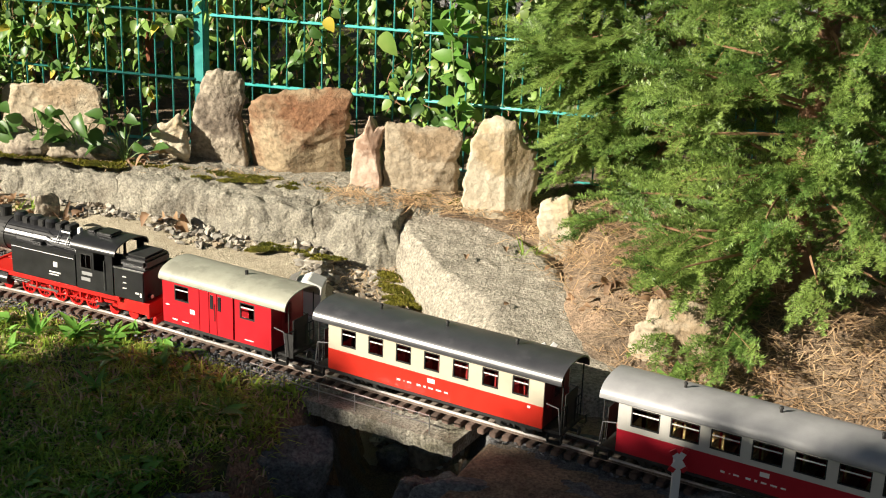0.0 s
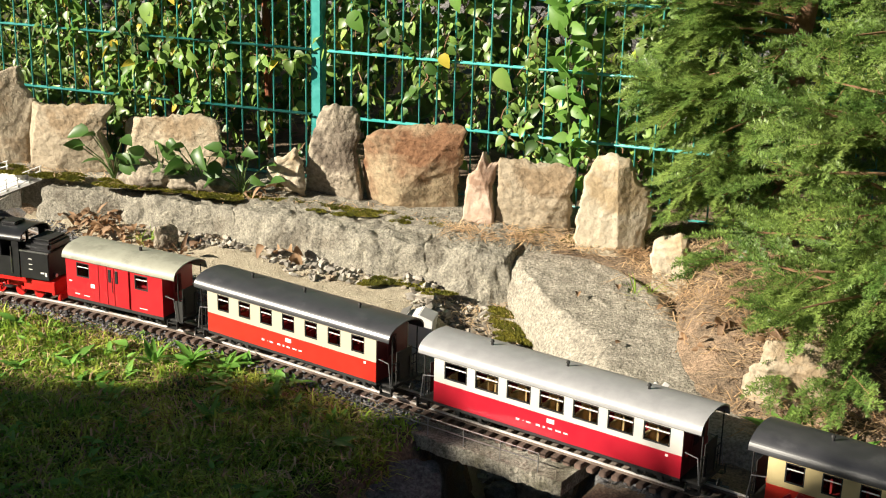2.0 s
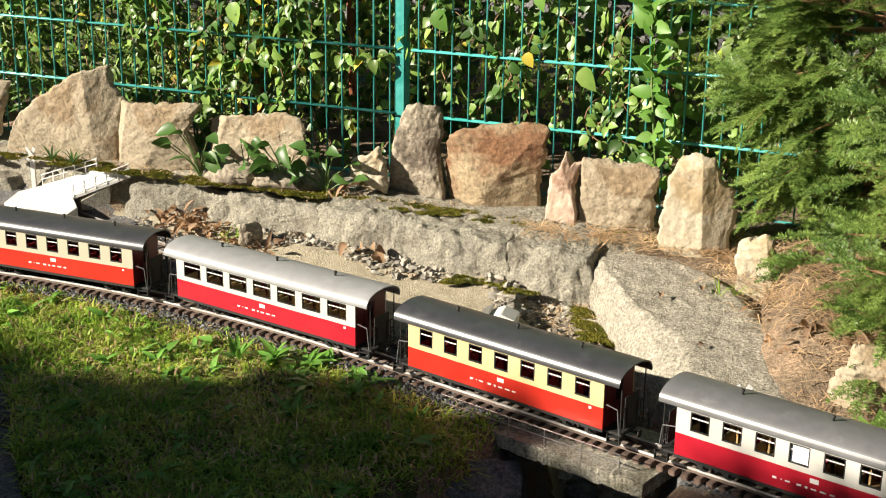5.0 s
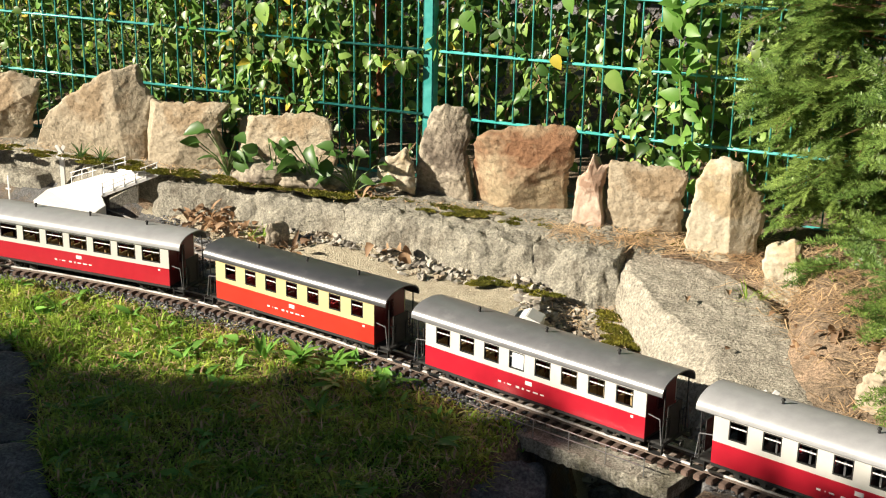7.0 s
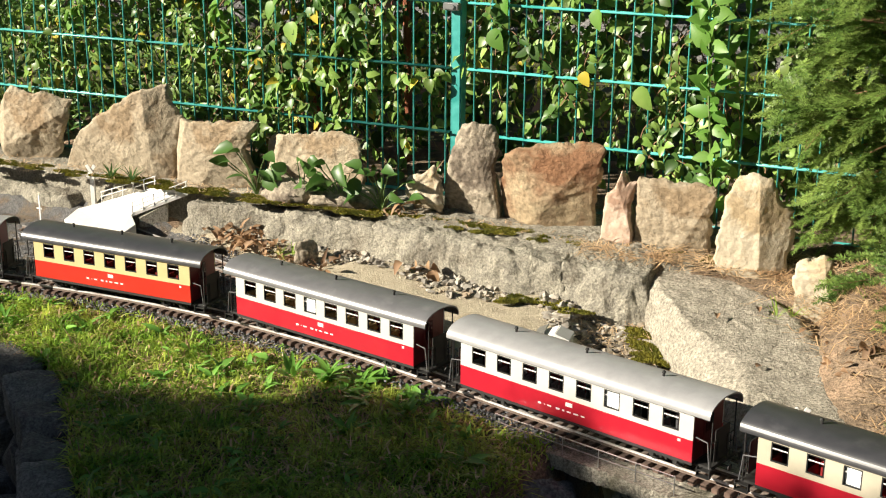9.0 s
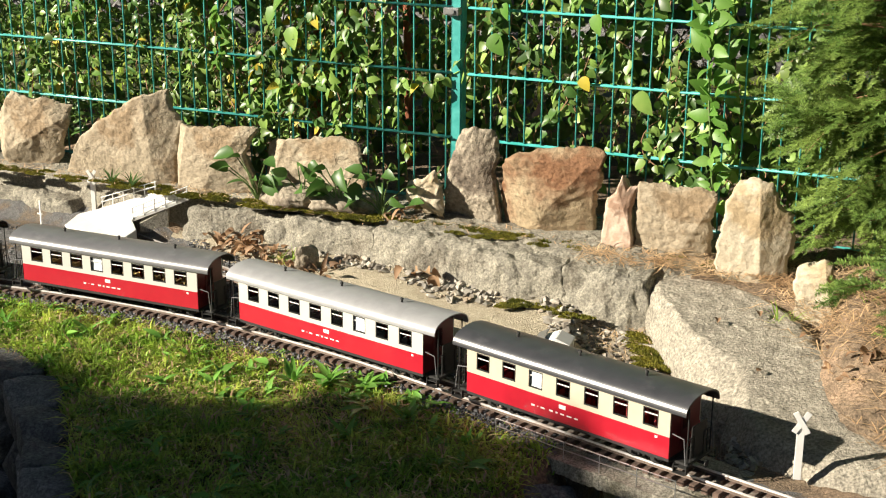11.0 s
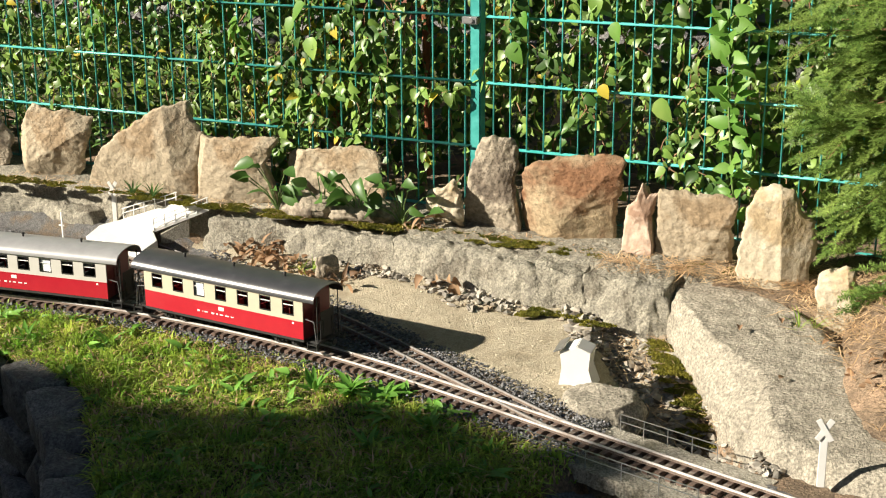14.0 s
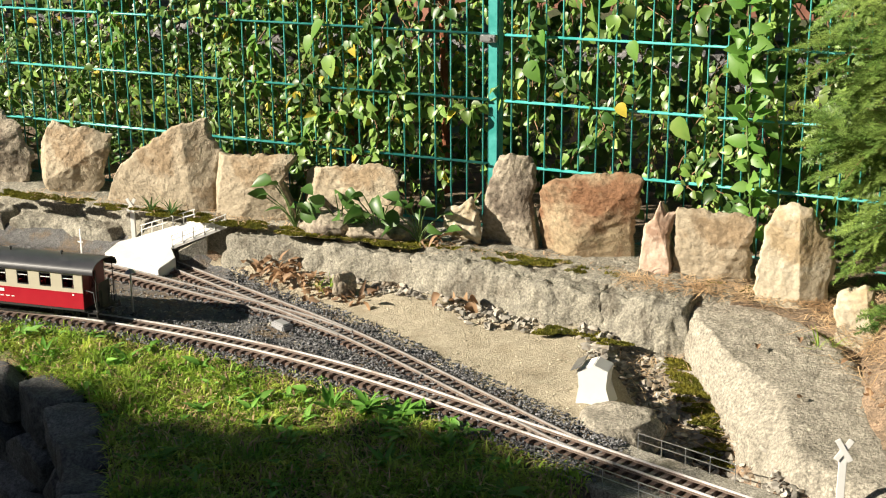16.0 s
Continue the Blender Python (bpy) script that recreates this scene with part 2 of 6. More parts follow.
def box(x0, x1, y0, y1, z0, z1, bevel=0.0):
    return add_box(bmesh.new(), x0, x1, y0, y1, z0, z1, bevel)


def from_arrays(name, verts, faces, material, smooth=False):
    me = bpy.data.meshes.new(name)
    me.from_pydata(verts, [], faces)
    me.materials.append(material)
    if smooth:
        me.shade_smooth()
    return me


def sstep(a, b, x):
    t = np.clip((x - a) / (b - a), 0, 1)
    return t * t * (3 - 2 * t)


# ---- the line of the track ----
R_TRACK, TH0, P0X, P0Y = 3.2, radians(-16.0), 0.243, -0.964


def line_at(s):
    """Place and heading of the track's middle, s metres along it (to the right of the curve's end is positive)."""
    if s >= 0:
        return P0X + s * math.cos(TH0), P0Y + s * math.sin(TH0), TH0
    a = min(-s / R_TRACK, radians(40))
    th = TH0 + a
    rest = -s - a * R_TRACK
    x = P0X - R_TRACK * (math.sin(th) - math.sin(TH0)) - rest * math.cos(th)
    y = P0Y + R_TRACK * (math.cos(th) - math.cos(TH0)) - rest * math.sin(th)
    return x, y, th


def siding_at(s):
    """The siding leaves the line at s = 0.55 and bends away behind it (s to the left)."""
    x, y, th0 = line_at(0.55)
    n = max(1, int(s / 0.02))
    th = th0
    for k in range(n):
        u = s * (k + 0.5) / n
        th = th0 - radians(11.5) * min(u / 0.25, 1) + radians(6.5) * min(max((u - 0.75) / 0.6, 0), 1)
        x -= math.cos(th) * s / n
        y -= math.sin(th) * s / n
    return x, y, th


def spur_at(s):
    """A second track leaves the siding and runs back beside the line."""
    x, y, th0 = siding_at(0.95)
    n = max(1, int(s / 0.02))
    th = th0
    for k in range(n):
        u = s * (k + 0.5) / n
        th = th0 + radians(15) * min(u / 0.45, 1)
        x -= math.cos(th) * s / n
        y -= math.sin(th) * s / n
    return x, y, th


SIDING = np.array([siding_at(0.05 * k)[:2] for k in range(56)])[::-1]


def track_y(x):
    x = np.asarray(x, float)
    sn = np.clip((P0X - x) / R_TRACK + math.sin(TH0), -0.99, 0.7)
    return np.where(x > P0X, P0Y + (x - P0X) * math.tan(TH0), P0Y + R_TRACK * (np.sqrt(1 - sn * sn) - math.cos(TH0)))


# ---- ground ----
def ledge_foot(x):
    return -0.33 - 0.13 * np.asarray(x, float) * (np.asarray(x) > -0.6) + 0.078 * (np.asarray(x) <= -0.6) - 0.02 * np.sin(np.asarray(x) * 5)


def gully_x(y):
    """Middle of the gully that runs under the bridge, by y."""
    return np.interp(y, [-2.2, -1.6, -1.25, -0.95, -0.7, -0.45], [0.62, 0.78, 0.90, 0.86, 0.74, 0.60])


def gully_depth(y):
    return np.interp(y, [-2.2, -1.5, -1.1, -0.95, -0.85, -0.7, -0.42, -0.38], [0.34, 0.30, 0.25, 0.22, 0.14, 0.075, 0.03, 0.0])


def height(x, y):
    x, y = np.asarray(x, float), np.asarray(y, float)
    ty = track_y(x)
    n1 = np.sin(x * 7.1 + 1.3 * np.sin(y * 5.3)) * np.cos(y * 6.2 + x * 2.1)
    n2 = np.sin(x * 23 + 2 * np.sin(y * 17)) * np.cos(y * 21 - x * 9)
    z = -0.022 + 0 * x
    # sand behind the track rises to the foot of the ledge, then the top of the ledge
    f = ledge_foot(x) + 0.10 * np.exp(-((x + 0.84) / 0.065) ** 2)
    rise = np.minimum(np.maximum(ty + 0.12, np.interp(x, SIDING[:, 0], SIDING[:, 1]) + 0.06), f - 0.06)
    z = z + sstep(rise, f - 0.01, y) * 0.04 + 0.006 * n1 * sstep(ty + 0.08, ty + 0.2, y)
    z = z + sstep(f + 0.02, f + 0.10, y) * 0.10 + sstep(f + 0.05, 0.1, y) * 0.03 * (x < 9)
    # right bank of soil
    bank = sstep(1.02, 1.25, x + 0.15 * (y + 0.7)) * sstep(ty + 0.10, ty + 0.62, y)
    z = np.maximum(z, -0.03 + 0.17 * bank)
    # lawn falls gently to its stone edge, then the drop
    z = z - sstep(0.06, 0.30, ty - y) * 0.012 + 0.008 * n1 * sstep(0.10, 0.2, ty - y)
    edge = np.interp(x, [-2.0, -1.02, -0.51, -0.09, 0.2, 3.0], [-0.98, -1.09, -1.26, -1.72, -1.95, -2.6]) - 3.0 * sstep(-1.9, -3.0, x) - 3.0 * sstep(1.8, 3.0, x)
    z = z - sstep(0.0, 0.06, edge - y) * 0.35
    # gully
    gx, gd = gully_x(y), gully_depth(y)
    wide = np.interp(y, [-2.2, -1.5, -1.0, -0.7, -0.4], [0.30, 0.22, 0.15, 0.16, 0.12])
    g_ = 1 - sstep(wide * 0.55, wide * 1.15, np.abs(x - gx))
    z = z - g_ * gd * (y < -0.38) * sstep(-3.2, -2.2, y)
    z = z + 0.003 * n2
    far = sstep(0.5, 1.5, y)
    z = z + far * 0.03
    return z


def ground():
    xs = np.unique(np.concatenate([[-300, -120, -50, -20, -10, -6, -4, -3], np.arange(-2.4, 2.6, 0.016), [3, 4, 6, 10, 20, 50, 120, 300]]))
    ys = np.unique(np.concatenate([[-300, -120, -50, -20, -10, -6, -4, -3], np.arange(-2.4, 0.3, 0.014), [0.4, 0.6, 0.8, 1, 1.5, 2, 3, 4, 6, 10, 20, 50, 120, 300]]))
    X, Y = np.meshgrid(xs, ys)
    Z = height(X, Y)
    rng = np.random.default_rng(3)
    near = (abs(X) < 2.4) & (Y > -2.4) & (Y < 0.3)
    Z = Z + near * rng.normal(0, 0.0015, Z.shape)
    nx, ny = len(xs), len(ys)
    verts = np.stack([X.ravel(), Y.ravel(), Z.ravel()], 1)
    idx = np.arange(nx * ny).reshape(ny, nx)
    faces = np.stack([idx[:-1, :-1], idx[:-1, 1:], idx[1:, 1:], idx[1:, :-1]], -1).reshape(-1, 4)
    me = from_arrays("ground", verts.tolist(), faces.tolist(), M_SOIL, True)
    me.materials.append(M_SAND)
    me.materials.append(M_TURF)
    me.materials.append(M_BED)
    me.materials.append(M_LEDGE)
    fx, fy = X[:-1, :-1].ravel(), Y[:-1, :-1].ravel()
    wob = 0.03 * np.sin(fx * 31) * np.sin(fy * 27 + fx * 8) + 0.02 * np.sin(fx * 67 + fy * 40)
    sand = (fy > track_y(fx) + 0.10 + wob * 0.5) & (fy < ledge_foot(fx) - 0.01 + wob) & (fx < 0.78 + wob) & (fx > -2.4)
    far_side = np.array([siding_at(0.05 * k)[:2] for k in range(54)])[::-1]
    sy = np.interp(fx, far_side[:, 0], far_side[:, 1])
    ty = track_y(fx)
    bed = (fy > ty - 0.075 + wob * 0.3) & (fy < np.where(fx < 0.5, np.maximum(sy + 0.085, ty + 0.08), ty + 0.07) + wob * 0.5) & (fx > -2.4) & (fx < 2.2)
    shelf = (fy > ledge_foot(fx) + 0.02) & (fy < 0.02) & (fx < 0.75) & (fx > -3)
    turf = (fy < track_y(fx) - 0.085 + wob * 0.5) & (fx < 0.6 + wob) | (fy > 0.45) | (fy < -1.9 + wob)
    me.polygons.foreach_set("material_index", np.where(shelf, 4, np.where(bed, 3, np.where(sand, 1, np.where(turf, 2, 0)))).astype(np.int32))
    return tagged(new("ground", me), "garden soil with a sandy strip and a gully beside a model railway", "ground", kind="structure")


ground()


# tables for quick look-up while things are set out
TABLE_X, TABLE_Y = np.arange(-3.0, 3.0, 0.01), np.arange(-2.6, 3.6, 0.01)
TABLE_Z = height(*np.meshgrid(TABLE_X, TABLE_Y))
TABLE_TRACK = track_y(TABLE_X).tolist()


def ground_z(x, y):
    return float(TABLE_Z[min(max(int((y + 2.6) * 100 + 0.5), 0), 619), min(max(int((x + 3.0) * 100 + 0.5), 0), 599)])


def line_y(x):
    return TABLE_TRACK[min(max(int((x + 3.0) * 100 + 0.5), 0), 599)]


# ---- stones ----
def boulder_mesh(name, size, seed, material, square=3.0, rough=0.10, facets=5, cuts=22, taper=0.0):
    """A rough stone: a rounded block cut by flat faces, with lumps and grain. Its foot is at z = 0."""
    rng = random.Random(seed)
    bm = bmesh.new()
    bmesh.ops.create_cube(bm, size=2)
    bmesh.ops.subdivide_edges(bm, edges=bm.edges[:], cuts=cuts, use_grid_fill=True)
    planes = []
    for k in range(facets):
        n = Vector((rng.uniform(-1, 1), rng.uniform(-1, 1), rng.uniform(-0.2, 1))).normalized()
        planes.append((n, rng.uniform(0.72, 0.98)))
    off = Vector((seed * 3.7, seed * 1.3, seed * 7.9))
    for v in bm.verts:
        p = v.co
        r = (abs(p.x) ** square + abs(p.y) ** square + abs(p.z) ** square) ** (1 / square)
        q = p / r
        for n, d in planes:
            e = q.dot(n) - d
            if e > 0:
                q = q - n * e * 0.92
        l = noise.fractal(q * 1.6 + off, 1.0, 2.0, 3) * rough * 1.4 + noise.ridged_multi_fractal(q * 5 + off, 1.0, 2.1, 3, 1.0, 2.0) * rough * 0.12 + noise.fractal(q * 12 + off, 1.0, 2.0, 3) * rough * 0.22
        q = q * (1 + l)
        k = 1 - taper * (q.z * 0.5 + 0.5)
        v.co = Vector((q.x * size[0] / 2 * k, q.y * size[1] / 2 * k, (q.z + 0.88) * size[2] / 1.9))
    return finish(name, bm, material, True)


def stone(name, x, y, size, seed, material, label, rz=0, rx=0, ry=0, z=None, group="", category="stone", **kw):
    ob = new(name, boulder_mesh(name, size, seed, material, **kw))
    zz = ground_z(x, y) - 0.015 if z is None else z
    ob.matrix_basis = pose(x, y, zz, rx, ry, rz)
    return tagged(ob, label, category, group)




# ---- fence ----
def fence():
    col, row, z_mid, top = 0.0525, 0.1915, 0.525, 1.62
    z0 = z_mid - 2 * row
    whole = tagged(new("garden_fence"), "green coated double-wire garden fence with square posts", "fence")
    for k, (x0, x1, lab) in enumerate(((-2.60, -0.0914, "green wire mesh panel overgrown with climbers"), (0.0, 2.52, "green wire mesh panel behind the conifers"))):
        base = tagged(new("panel"), lab)
        base.parent = whole
        upright = finish("upright_wire", add_tube(bmesh.new(), (0, 0, z0 - 0.03), (0, 0, top), 0.0027, 6), M_FENCE, True)
        n = int(round((x1 - x0) / col))
        for i in range(n + 1):
            x = x1 - i * col if k == 0 else x0 + i * col
            share("upright_wire", upright, base, pose(x, 0, 0))
        for j in range(7):
            for dy in (-0.0057, 0.0057):
                bm = add_tube(bmesh.new(), (x0 - 0.02, dy, z0 + j * row), (x1 + 0.012, dy, z0 + j * row), 0.0034, 6)
                part("cross_wire", bm, M_FENCE, base, smooth=True)
    for x in (-0.064, -2.66, 2.58):
        post = part("post", box(-0.017, 0.017, -0.02, 0.02, 0.06, 1.66, 0.004), M_FENCE, whole, at=pose(x, 0.028, 0))
        part("cap", box(-0.019, 0.019, -0.022, 0.022, 1.66, 1.675, 0.003), M_FENCE, post)
        for z in (z_mid + row - 0.012, z_mid + 4 * row):
            part("clamp", box(-0.032, 0.018, -0.045, -0.021, z - 0.011, z + 0.011, 0.003), M_STEEL, post, "galvanised clamp")
            part("bolt", add_tube(bmesh.new(), (0, -0.05, z), (0, -0.044, z), 0.006, 6), M_STEEL, post)


fence()


# ---- track ----
def ribbon(at, s0, s1, off, w, z0, z1, step=0.03):
    """A bar of rectangular section along a line."""
    bm = bmesh.new()
    n = max(2, int((s1 - s0) / step))
    prev = None
    for k in range(n + 1):
        x, y, th = at(s0 + (s1 - s0) * k / n)
        nx, ny = -math.sin(th), math.cos(th)
        ring = [bm.verts.new((x + nx * o, y + ny * o, z)) for o, z in ((off - w / 2, z0), (off + w / 2, z0), (off + w / 2, z1), (off - w / 2, z1))]
        if prev:
            for i in range(4):
                bm.faces.new((prev[i], prev[(i + 1) % 4], ring[(i + 1) % 4], ring[i]))
        else:
            bm.faces.new(ring[::-1])
        prev = ring
    bm.faces.new(prev)
    return bm


def track(name, at, s0, s1, label, skip=(9, 9), head=None, sunk=0.0):
    base = tagged(new(name), label, "railway track", kind="structure")
    base.matrix_basis = pose(0, 0, -sunk)
    for off in (-0.0237, 0.0237):
        r = part("rail", ribbon(at, s0, s1, off, 0.0034, -0.0035, 0.0), head or M_RAIL, base)
        part("rail_foot", ribbon(at, s0, s1, off, 0.0060, -0.0085, -0.0065), M_RAIL_SIDE, r)
        part("rail_web", ribbon(at, s0, s1, off, 0.0016, -0.0066, -0.0034), M_RAIL_SIDE, r)
    me = finish("sleeper", box(-0.0075, 0.0075, -0.045, 0.045, -0.0200, -0.0086, 0.0015), M_SLEEPER)
    n = int((s1 - s0) / 0.0268)
    for k in range(n):
        s = s0 + (k + 0.5) * (s1 - s0) / n
        if skip[0] < s < skip[1]:
            continue
        x, y, th = at(s)
        share("sleeper", me, base, pose(x, y, 0, 0, 0, math.degrees(th) + random.uniform(-1.5, 1.5)))
    return base


track("main_track", line_at, -6.3, 4.9, "weathered brass rails on brown plastic sleepers in ballast")
track("siding_track", siding_at, 0.10, 2.6, "dusty grey siding track half sunk in ballast", skip=(0, 0.38), head=M_RAIL_OLD, sunk=0.003)

track("spur_track", spur_at, 0.12, 1.3, "dusty grey spur track sunk in ballast", skip=(0, 0.2), head=M_RAIL_OLD, sunk=0.004)


# ---- train ----
def arch(bm, x0, x1, half, z_eave, rise, thick=0.0025, n=36):
    rows = []
    for x in (x0, x1):
        outer = [bm.verts.new((x, -half * math.cos(math.pi * k / n), z_eave + rise * math.sin(math.pi * k / n) ** 0.8)) for k in range(n + 1)]
        inner = [bm.verts.new((x, -(half - thick) * math.cos(math.pi * k / n), z_eave - thick + (rise) * math.sin(math.pi * k / n) ** 0.8)) for k in range(n + 1)]
        rows.append((outer, inner))
    (o0, i0), (o1, i1) = rows
    for k in range(n):
        bm.faces.new((o0[k], o1[k], o1[k + 1], o0[k + 1]))
        bm.faces.new((i0[k], i0[k + 1], i1[k + 1], i1[k]))
        bm.faces.new((o0[k], o0[k + 1], i0[k + 1], i0[k]))
        bm.faces.new((o1[k], i1[k], i1[k + 1], o1[k + 1]))
    for k in (0, n):
        bm.faces.new((o0[k], i0[k], i1[k], o1[k]))
    return bm


Z_BODY, Z_BELT, Z_EAVE, HALF = 0.036, 0.081, 0.137, 0.0575


def wheelset(parent, x):
    ws = part("wheelset", add_tube(bmesh.new(), (0, -0.026, 0), (0, 0.026, 0), 0.0022, 8), M_BLACK_MATT, parent, at=pose(x, 0, 0.0152))
    for s in (-1, 1):
        bm = add_tube(bmesh.new(), (0, s * 0.0205, 0), (0, s * 0.0262, 0), 0.0152, 18)
        add_tube(bm, (0, s * 0.0262, 0), (0, s * 0.0272, 0), 0.006, 10)
        part("wheel", bm, M_BLACK_MATT, ws)
    return ws


def bogie(parent, x):
    b = part("bogie", box(-0.042, 0.042, -0.004, 0.004, 0.019, 0.024), M_BLACK_MATT, parent, at=pose(x, 0, 0))
    for s in (-1, 1):
        bm = box(-0.043, 0.043, s * 0.0315 - 0.002, s * 0.0315 + 0.002, 0.014, 0.022, 0.001)
        for wx in (-0.027, 0.027):
            add_box(bm, wx - 0.005, wx + 0.005, s * 0.0345 - 0.003, s * 0.0345 + 0.003, 0.010, 0.021, 0.001)
        for wx in (-0.006, 0.006):
            add_tube(bm, (wx, s * 0.0345, 0.013), (wx, s * 0.0345, 0.022), 0.003, 8)
        part("side_frame", bm, M_BLACK_MATT, b)
    for wx in (-0.027, 0.027):
        wheelset(b, wx)


def window_unit(parent, x, side, w, h, zc, opened, bar):
    """A framed pane in the side of a coach."""
    y = side * (HALF - 0.001)
    bm = bmesh.new()
    f = 0.0022
    y0, y1 = sorted((y - side * 0.003, y + side * 0.0008))
    for a, b, c, d in ((-w / 2, w / 2, -h / 2, -h / 2 + f), (-w / 2, w / 2, h / 2 - f, h / 2), (-w / 2, -w / 2 + f, -h / 2 + f, h / 2 - f), (w / 2 - f, w / 2, -h / 2 + f, h / 2 - f)):
        add_box(bm, x + a, x + b, y0, y1, zc + c, zc + d)
    win = part("window", bm, M_BLACK_MATT, parent)
    if bar:
        part("sash_bar", box(x - w / 2 + f, x + w / 2 - f, min(y, y - side * 0.002), max(y, y - side * 0.002), zc + h * 0.16, zc + h * 0.16 + 0.0019), M_LETTER, win)
    p = part("pane", box(x - w / 2 + f, x + w / 2 - f, y - side * 0.0026 - 0.0003, y - side * 0.0026 + 0.0003, zc - h / 2 + f, zc + (h / 2 - f if not opened else h * 0.16)), M_GLASS, win)
    p.visible_shadow = False


def side_wall(parent, L, side, belt, z_lo, z_hi, openings, material, name):
    """A wall with real openings: (x centre, width, z low, z high)."""
    bm = bmesh.new()
    y0, y1 = sorted((side * HALF, side * (HALF - 0.003)))
    ops = sorted(openings)
    x = -L / 2
    if not ops:
        add_box(bm, -L / 2, L / 2, y0, y1, z_lo, z_hi)
    else:
        wl, wh = ops[0][2], ops[0][3]
        add_box(bm, -L / 2, L / 2, y0, y1, z_lo, wl)
        add_box(bm, -L / 2, L / 2, y0, y1, wh, z_hi)
        for xc, w, _, _ in ops:
            add_box(bm, x, xc - w / 2, y0, y1, wl, wh)
            x = xc + w / 2
        add_box(bm, x, L / 2, y0, y1, wl, wh)
    return part(name, bm, material, parent)


def platform_end(parent, L, sgn, plat, wall_mat, roof_mat):
    xw = sgn * L / 2
    end = part("end_wall", box(min(xw, xw - sgn * 0.003), max(xw, xw - sgn * 0.003), -HALF + 0.0032, HALF - 0.0032, Z_BODY, Z_EAVE + 0.018, 0.0004), wall_mat, parent)
    part("door", box(min(xw, xw + sgn * 0.001), max(xw, xw + sgn * 0.0012), -0.019, 0.019, Z_BODY + 0.004, Z_EAVE - 0.002), wall_mat, end)
    dp = part("door_pane", box(min(xw + sgn * 0.0014, xw + sgn * 0.0018), max(xw + sgn * 0.0014, xw + sgn * 0.0018), -0.012, 0.012, Z_BELT + 0.004, Z_EAVE - 0.008), M_GLASS, end)
    dp.visible_shadow = False
    x1 = xw + sgn * plat
    part("platform", box(min(xw, x1), max(xw, x1), -0.046, 0.046, Z_BODY - 0.010, Z_BODY - 0.004, 0.001), M_BLACK_MATT, parent)
    xr = x1 - sgn * 0.004
    for s in (-1, 1):
        bm = add_tube(bmesh.new(), (xr, s * 0.044, Z_BODY - 0.006), (xr, s * 0.044, Z_EAVE + 0.010), 0.0014, 6)
        rail = part("railing", bm, M_BLACK_MATT, parent)
        part("rail_post", add_tube(bmesh.new(), (xr, s * 0.018, Z_BODY - 0.006), (xr, s * 0.018, Z_BELT), 0.0012, 6), M_BLACK_MATT, rail)
        part("hand_bar", add_tube(bmesh.new(), (xr, s * 0.044, Z_BELT), (xr, s * 0.018, Z_BELT), 0.0014, 6), M_BLACK_MATT, rail)
        part("hand_bar", add_tube(bmesh.new(), (xr, s * 0.044, Z_BELT - 0.02), (xr, s * 0.018, Z_BELT - 0.02), 0.001, 6), M_BLACK_MATT, rail)
        part("rail_post", add_tube(bmesh.new(), (xr, s * 0.031, Z_BODY - 0.006), (xr, s * 0.031, Z_BELT), 0.001, 6), M_BLACK_MATT, rail)
        part("grab_rail", add_path(bmesh.new(), [(xw + sgn * 0.003, s * 0.052, Z_BELT + 0.008), (xw + sgn * 0.030, s * 0.053, Z_BELT + 0.004), (xw + sgn * 0.036, s * 0.053, Z_BODY - 0.004)], 0.0012, 6), M_ROOF_MID, parent)
    part("end_lamp", box(*sorted((xw + sgn * 0.001, xw + sgn * 0.006)), -0.046, -0.040, Z_BELT - 0.004, Z_BELT + 0.006, 0.001), M_RED, parent, "small red end lamp")
    part("gate", box(min(x1 - sgn * 0.005, x1 - sgn * 0.0065), max(x1 - sgn * 0.005, x1 - sgn * 0.0065), -0.027, 0.027, Z_BODY, Z_BELT + 0.022), M_BLACK_MATT, parent)
    for s in (-1, 1):
        for zz, yy in ((0.026, 0.052), (0.014, 0.056)):
            part("step", box(*sorted((xw + sgn * 0.012, xw + sgn * 0.040)), s * yy - 0.007, s * yy + 0.007, zz, zz + 0.0015), M_BLACK_MATT, parent)
        for xx in (0.012, 0.040):
            part("step_bracket", box(*sorted((xw + sgn * xx, xw + sgn * (xx + 0.0015))), s * 0.056 - 0.004, s * 0.056 + 0.004, 0.014, Z_BODY - 0.004), M_BLACK_MATT, parent)
    bm = add_tube(bmesh.new(), (x1 - sgn * 0.01, 0, 0.022), (x1 + sgn * 0.014, 0, 0.022), 0.003, 8)
    add_tube(bm, (x1 + sgn * 0.0135, 0, 0.022), (x1 + sgn * 0.016, 0, 0.022), 0.008, 12)
    part("coupling", bm, M_BLACK_MATT, parent)


def bars(parent, y, x, z, items):
    """Lettering too small to read, as bars: (dx, dz, width, height)."""
    bm = bmesh.new()
    for dx, dz, w, h in items:
        add_box(bm, x + dx - w / 2, x + dx + w / 2, y - 0.0003, y + 0.0003, z + dz - h / 2, z + dz + h / 2)
    return part("lettering", bm, M_LETTER, parent)


